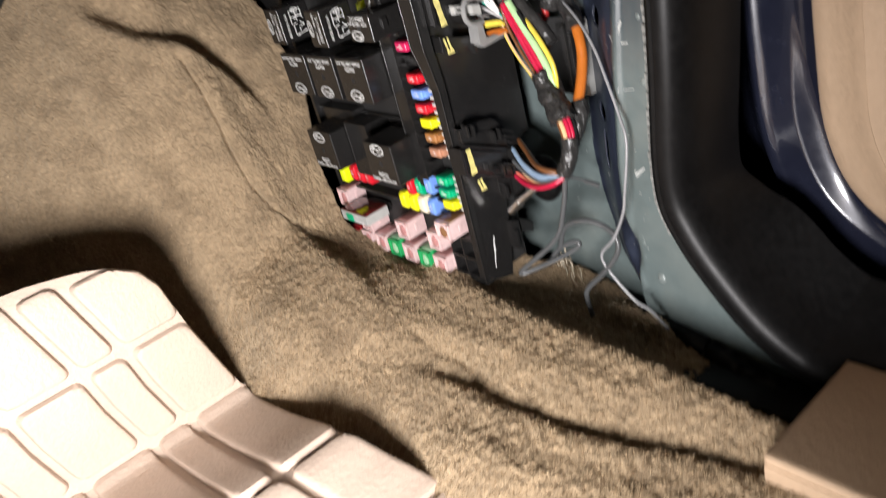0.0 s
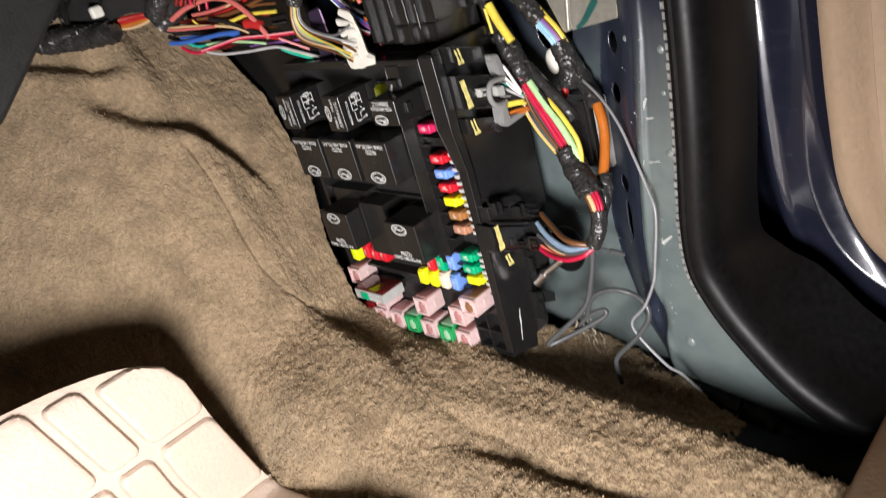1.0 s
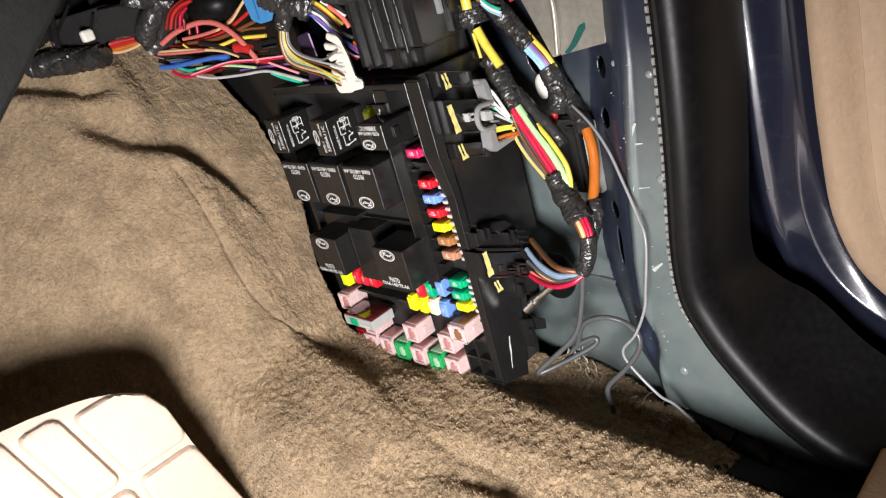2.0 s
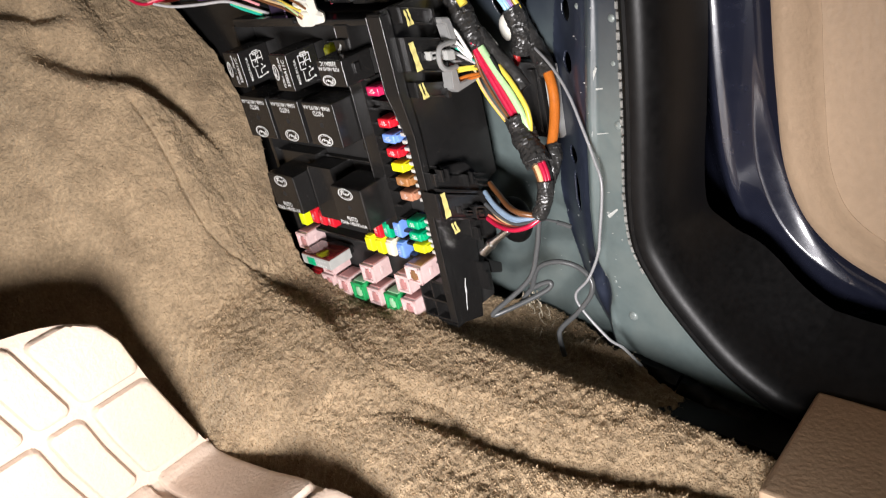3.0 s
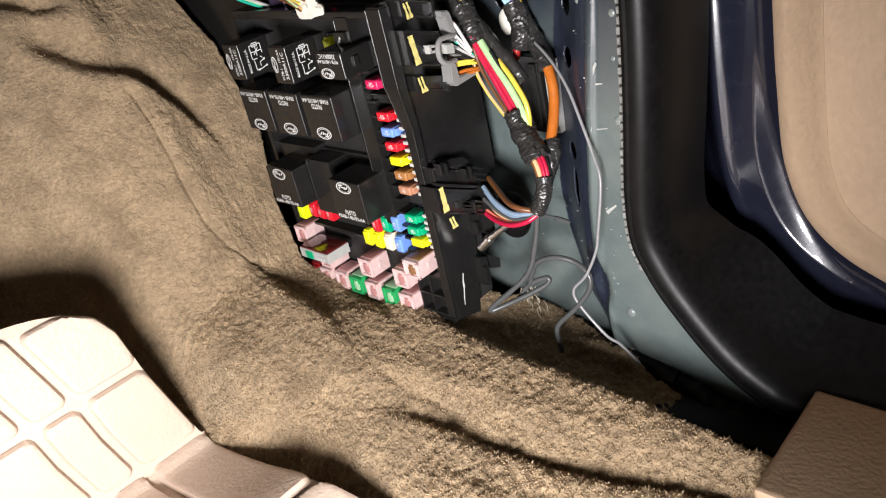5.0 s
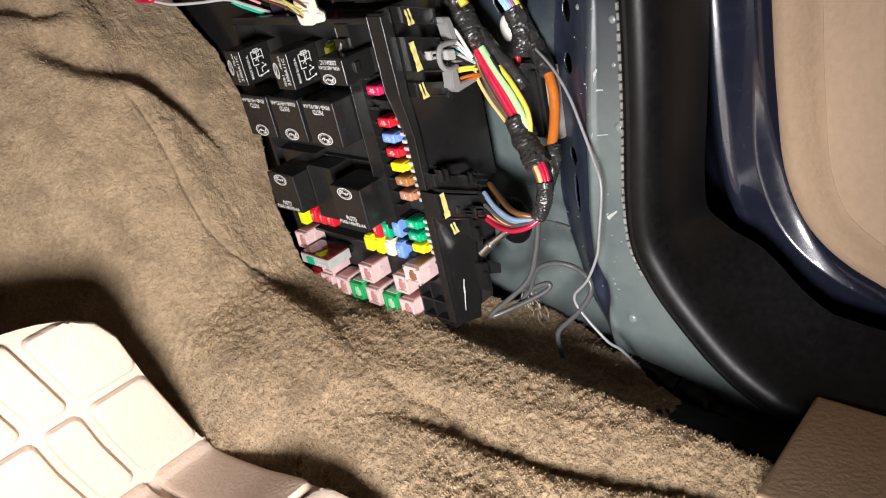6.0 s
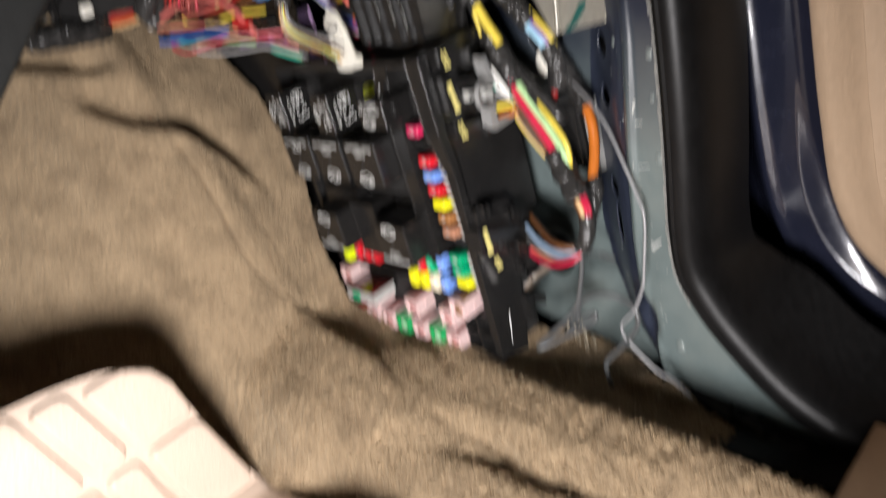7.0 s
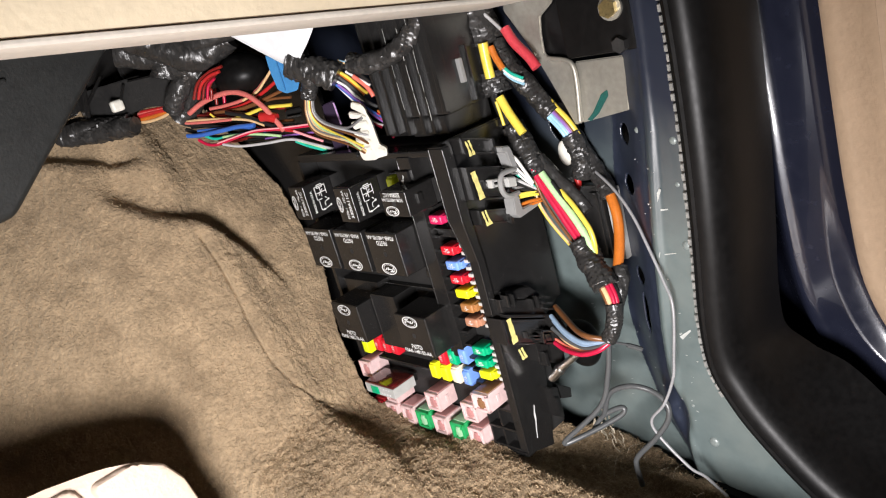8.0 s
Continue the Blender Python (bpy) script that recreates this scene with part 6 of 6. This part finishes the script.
wire(knot, [(-10.8, 45.8, 115.2), (-10.6, 50.1, 103.5), (-10.2, 43.2, 94.8), (-12, 14, 87.5), (-12.6, -0.9, 81.2)], "brown", 0.8)
wire(knot, [(-10.5, 45.2, 115.1), (-10.2, 49.3, 103.6), (-9.7, 42, 95.5), (-12, 13.1, 89.3), (-12.6, -3.2, 86.1)], "lightgrey", 0.8)
wire(knot, [(-10.2, 44.6, 115), (-9.9, 48.5, 103.6), (-9.2, 40.9, 96.1), (-12, 15.9, 92), (-12.6, -2.3, 97.2)], "ash", 0.8)
wire(knot, [(1.2, 31.1, 127.7), (4.7, 23.2, 120.1), (7.6, 16.5, 110.9), (9, 13.4, 107.7)], "yellow", 1.1)
wire(knot, [(6.3, 19.4, 119.9), (8.8, 13.9, 113.3), (10, 11.1, 107.6), (10.3, 10.5, 104.9)], "salmon", 1.5)
wire(knot, [(4.7, 23.2, 123.7), (8.1, 15.5, 116.5), (10.3, 10.5, 112.1)], "white", 0.9)
wire(knot, [(0.8, 31.9, 125.3), (5, 22.5, 113.7), (7.9, 15.9, 103.1), (10.6, 9.9, 98.2)], "grey", 1.1)
wire(knot, [(-0.5, 34.8, 122.3), (3.2, 26.6, 115.4), (5.5, 21.4, 107.6), (7.6, 16.6, 103.3)], "white", 0.9)
wire(knot, [(0, 33.8, 119.5), (3.9, 25, 108.4), (6.6, 18.9, 100.8), (11.7, 7.6, 89.6)], "blue", 0.9)
wire(knot, [(1.4, 30.7, 117), (6.2, 19.8, 102.9), (9.1, 13.4, 93), (11.9, 7, 86.5)], "violet", 0.9)
wire(knot, [(5.9, 20.5, 98.2), (7.5, 17.1, 90.8), (10.2, 11, 84.6)], "crimson", 0.9)
wire(knot, [(10.1, 11, 94.3), (12, 6.9, 83.1), (12.7, 5.4, 76.8)], "crimson", 0.8)
wire(knot, [(3.4, 26.1, 131.2), (7.6, 16.4, 125.7), (10.9, 9, 120.4), (11.4, 7.9, 115.5)], "tan", 0.9)
wire(knot, [(3.3, 26.3, 128.4), (7.5, 16.9, 121.9), (10.5, 10, 113.8)], "black", 1.2)
wire(knot, [(3.7, 25.4, 131), (7.3, 17.2, 127), (10.1, 10.8, 123.3)], "sky", 0.8)
wire(knot, [(2.6, 27.8, 123.7), (5.7, 20.8, 115.5), (8, 15.8, 107.1)], "orange", 0.9)
wire(knot, [(0.5, 32.7, 118.2), (3.9, 24.9, 106.2), (8.2, 15.4, 90), (10.7, 9.8, 85.9)], "white", 0.7)
wire(knot, [(10.3, 10.6, 95.7), (11.5, 7.8, 92.6), (12.2, 6.2, 91.5)], "orange", 0.8)

comb = thing("white_connector", -8, 10, 70, "white plastic multi-way connector with comb-like cells", "connector")
part("back", prism([(-11, -1.4, 102.7), (-11, -5.5, 99.6), (-11, -7.9, 93.1), (-11, -9.2, 79.2), (-11, -14.8, 77.2), (-11, -13.7, 72.3), (-11, -3.1, 70.8), (-11, -1, 69.7), (-11, 10.5, 69.7), (-11, 12.5, 71.6), (-11, 13.7, 83.5), (-11, 8.9, 86.2), (-11, 2.5, 92.3)], (5, 5, 0)), WHITE_P, comb)
part("cell", prism([(-12.2, 4.5, 107.4), (-12.2, -5, 104.9), (-12.2, -7.7, 100.1), (-12.2, -4.8, 98.6), (-12.2, 6.9, 103.7)], (5, 5, 0)), WHITE_P, comb)
part("cell", prism([(-12.2, 10.3, 101.5), (-12.2, -4.8, 98.6), (-12.2, -5.8, 96.1), (-12.2, 10.7, 97.2)], (5, 5, 0)), WHITE_P, comb)
part("cell", prism([(-12.2, 11.5, 94.4), (-12.2, -4.9, 95.4), (-12.2, -6.3, 92.5), (-12.2, 9.1, 89.9)], (5, 5, 0)), WHITE_P, comb)
part("cell", prism([(-12.2, 11.7, 88.2), (-12.2, -3.1, 89.2), (-12.2, -4.7, 86.6), (-12.2, 10.4, 84.9)], (5, 5, 0)), WHITE_P, comb)
part("cell", prism([(-12.2, 11.7, 83.5), (-12.2, -3.2, 83.5), (-12.2, -3.7, 80.9), (-12.2, 10.9, 80.1)], (5, 5, 0)), WHITE_P, comb)
part("cell", prism([(-12.2, 11.1, 78.7), (-12.2, -1.2, 79.2), (-12.2, -1.9, 76), (-12.2, 9.6, 74.5)], (5, 5, 0)), WHITE_P, comb)
part("catch", prism([(-12, -8.1, 77.8), (-12, -14.2, 76.9), (-12, -13.7, 73.3), (-12, -6.8, 72.5)], (5, 5, 0)), WHITE_P, comb)
purp = thing("purple_connector", 2, 46, 72, "dark purple connector beside the white one", "connector")
part("body", prism([(-1.7, 50.3, 105.8), (2.3, 41.4, 107.3), (2.4, 41.2, 93.2), (1.7, 42.8, 72.1), (-1.9, 51, 71.7), (-2, 51.1, 91.3)], (5, 8, 0)), PURPLE_P, purp)
LILAC = wire_colour("lilac", (0.45, 0.30, 0.50))
part("edge", prism([(-0.1, 40.4, 106.8), (0.4, 39.3, 106.6), (0.8, 38.5, 90.8), (0.3, 39.6, 91)], (1, 1.4, 0)), LILAC, purp)
part("edge", prism([(0.4, 39.5, 80.2), (0.9, 38.4, 80), (0.7, 38.9, 72.3), (0.1, 40.2, 71.8)], (1, 1.4, 0)), LILAC, purp)
part("edge", prism([(-3.1, 47.5, 73.1), (0.8, 38.7, 72.7), (0.6, 39.1, 71.6), (-3.3, 47.8, 72)], (1, 1.4, 0)), LILAC, purp)

# ---- bracket and hinge bolt ----
brk = thing("steel_bracket", 60, -100, 60, "bare zinc-plated steel bracket with a green paint mark", "bracket")
part("flange", prism([(56, -73.2, 147.4), (56, -70.1, 135.1), (56, -81.5, 115.5), (56, -90.7, 96.3), (56, -100.2, 73.8), (56, -103.9, 64.5), (56, -109.4, 65.8), (56, -112.2, 87.5), (56, -112.2, 98.1), (56, -108.7, 101.3), (56, -96.9, 103.7), (56, -93, 107.5), (56, -93.7, 118.6), (56, -95.6, 127.8), (56, -105.4, 133.9), (56, -108.5, 140.9)], (1.8, 0, 0)), GREY_METAL, brk)
part("rolled_edge", tube([(55.4, -96, 104.4), (55.2, -108.4, 101.6), (55.2, -111.8, 97), (55.2, -111.4, 86), (55.2, -108.6, 67)], 1.5, 10, 6), GREY_METAL, brk, "rounded bend of the bracket")
part("plate", prism([(58, -111.2, 99.9), (56, -145.5, 100), (56, -141.4, 70.6), (58, -107.8, 65)], (1.8, 0, 0)), GREY_METAL, brk)
part("green_mark", prism([(56.9, -112.1, 66.8), (56.7, -116.9, 70.4), (56.2, -125.6, 81), (56, -130.1, 82.8), (56, -130.1, 79.6), (56.4, -121.4, 70.1), (56.8, -115, 65.9)], (0.6, 0, 0)), GREEN_MARK, brk, "smeared green paint mark")
hinge = thing("hinge_block", 60, -130, 104, "dark steel hinge block with a brass-coloured bolt", "hinge")
part("block", boxed(49, 70, -158, -113, 103, 172, bevel=2.5), RUBBER, hinge)
part("rear_block", boxed(59, 72, -114, -92, 103, 172, bevel=1.5), RUBBER, hinge)
part("nut", add_rod(bmesh.new(), (49, -150, 107), (45, -150, 107), 4.2, 4.2, 6), BLACK_DULL, hinge)
bm = add_rod(bmesh.new(), (49, -147.7, 126), (43, -148.6, 126), 4.8, 4.8, 6)
bolt = part("bolt_head", bm, BRASS, hinge, "gold hexagon bolt head")
bm = add_rod(bmesh.new(), (50, -147.7, 126), (46.4, -148.2, 126), 6.4, 6.4, 24)
part("washer", bm, GREY_METAL, bolt)
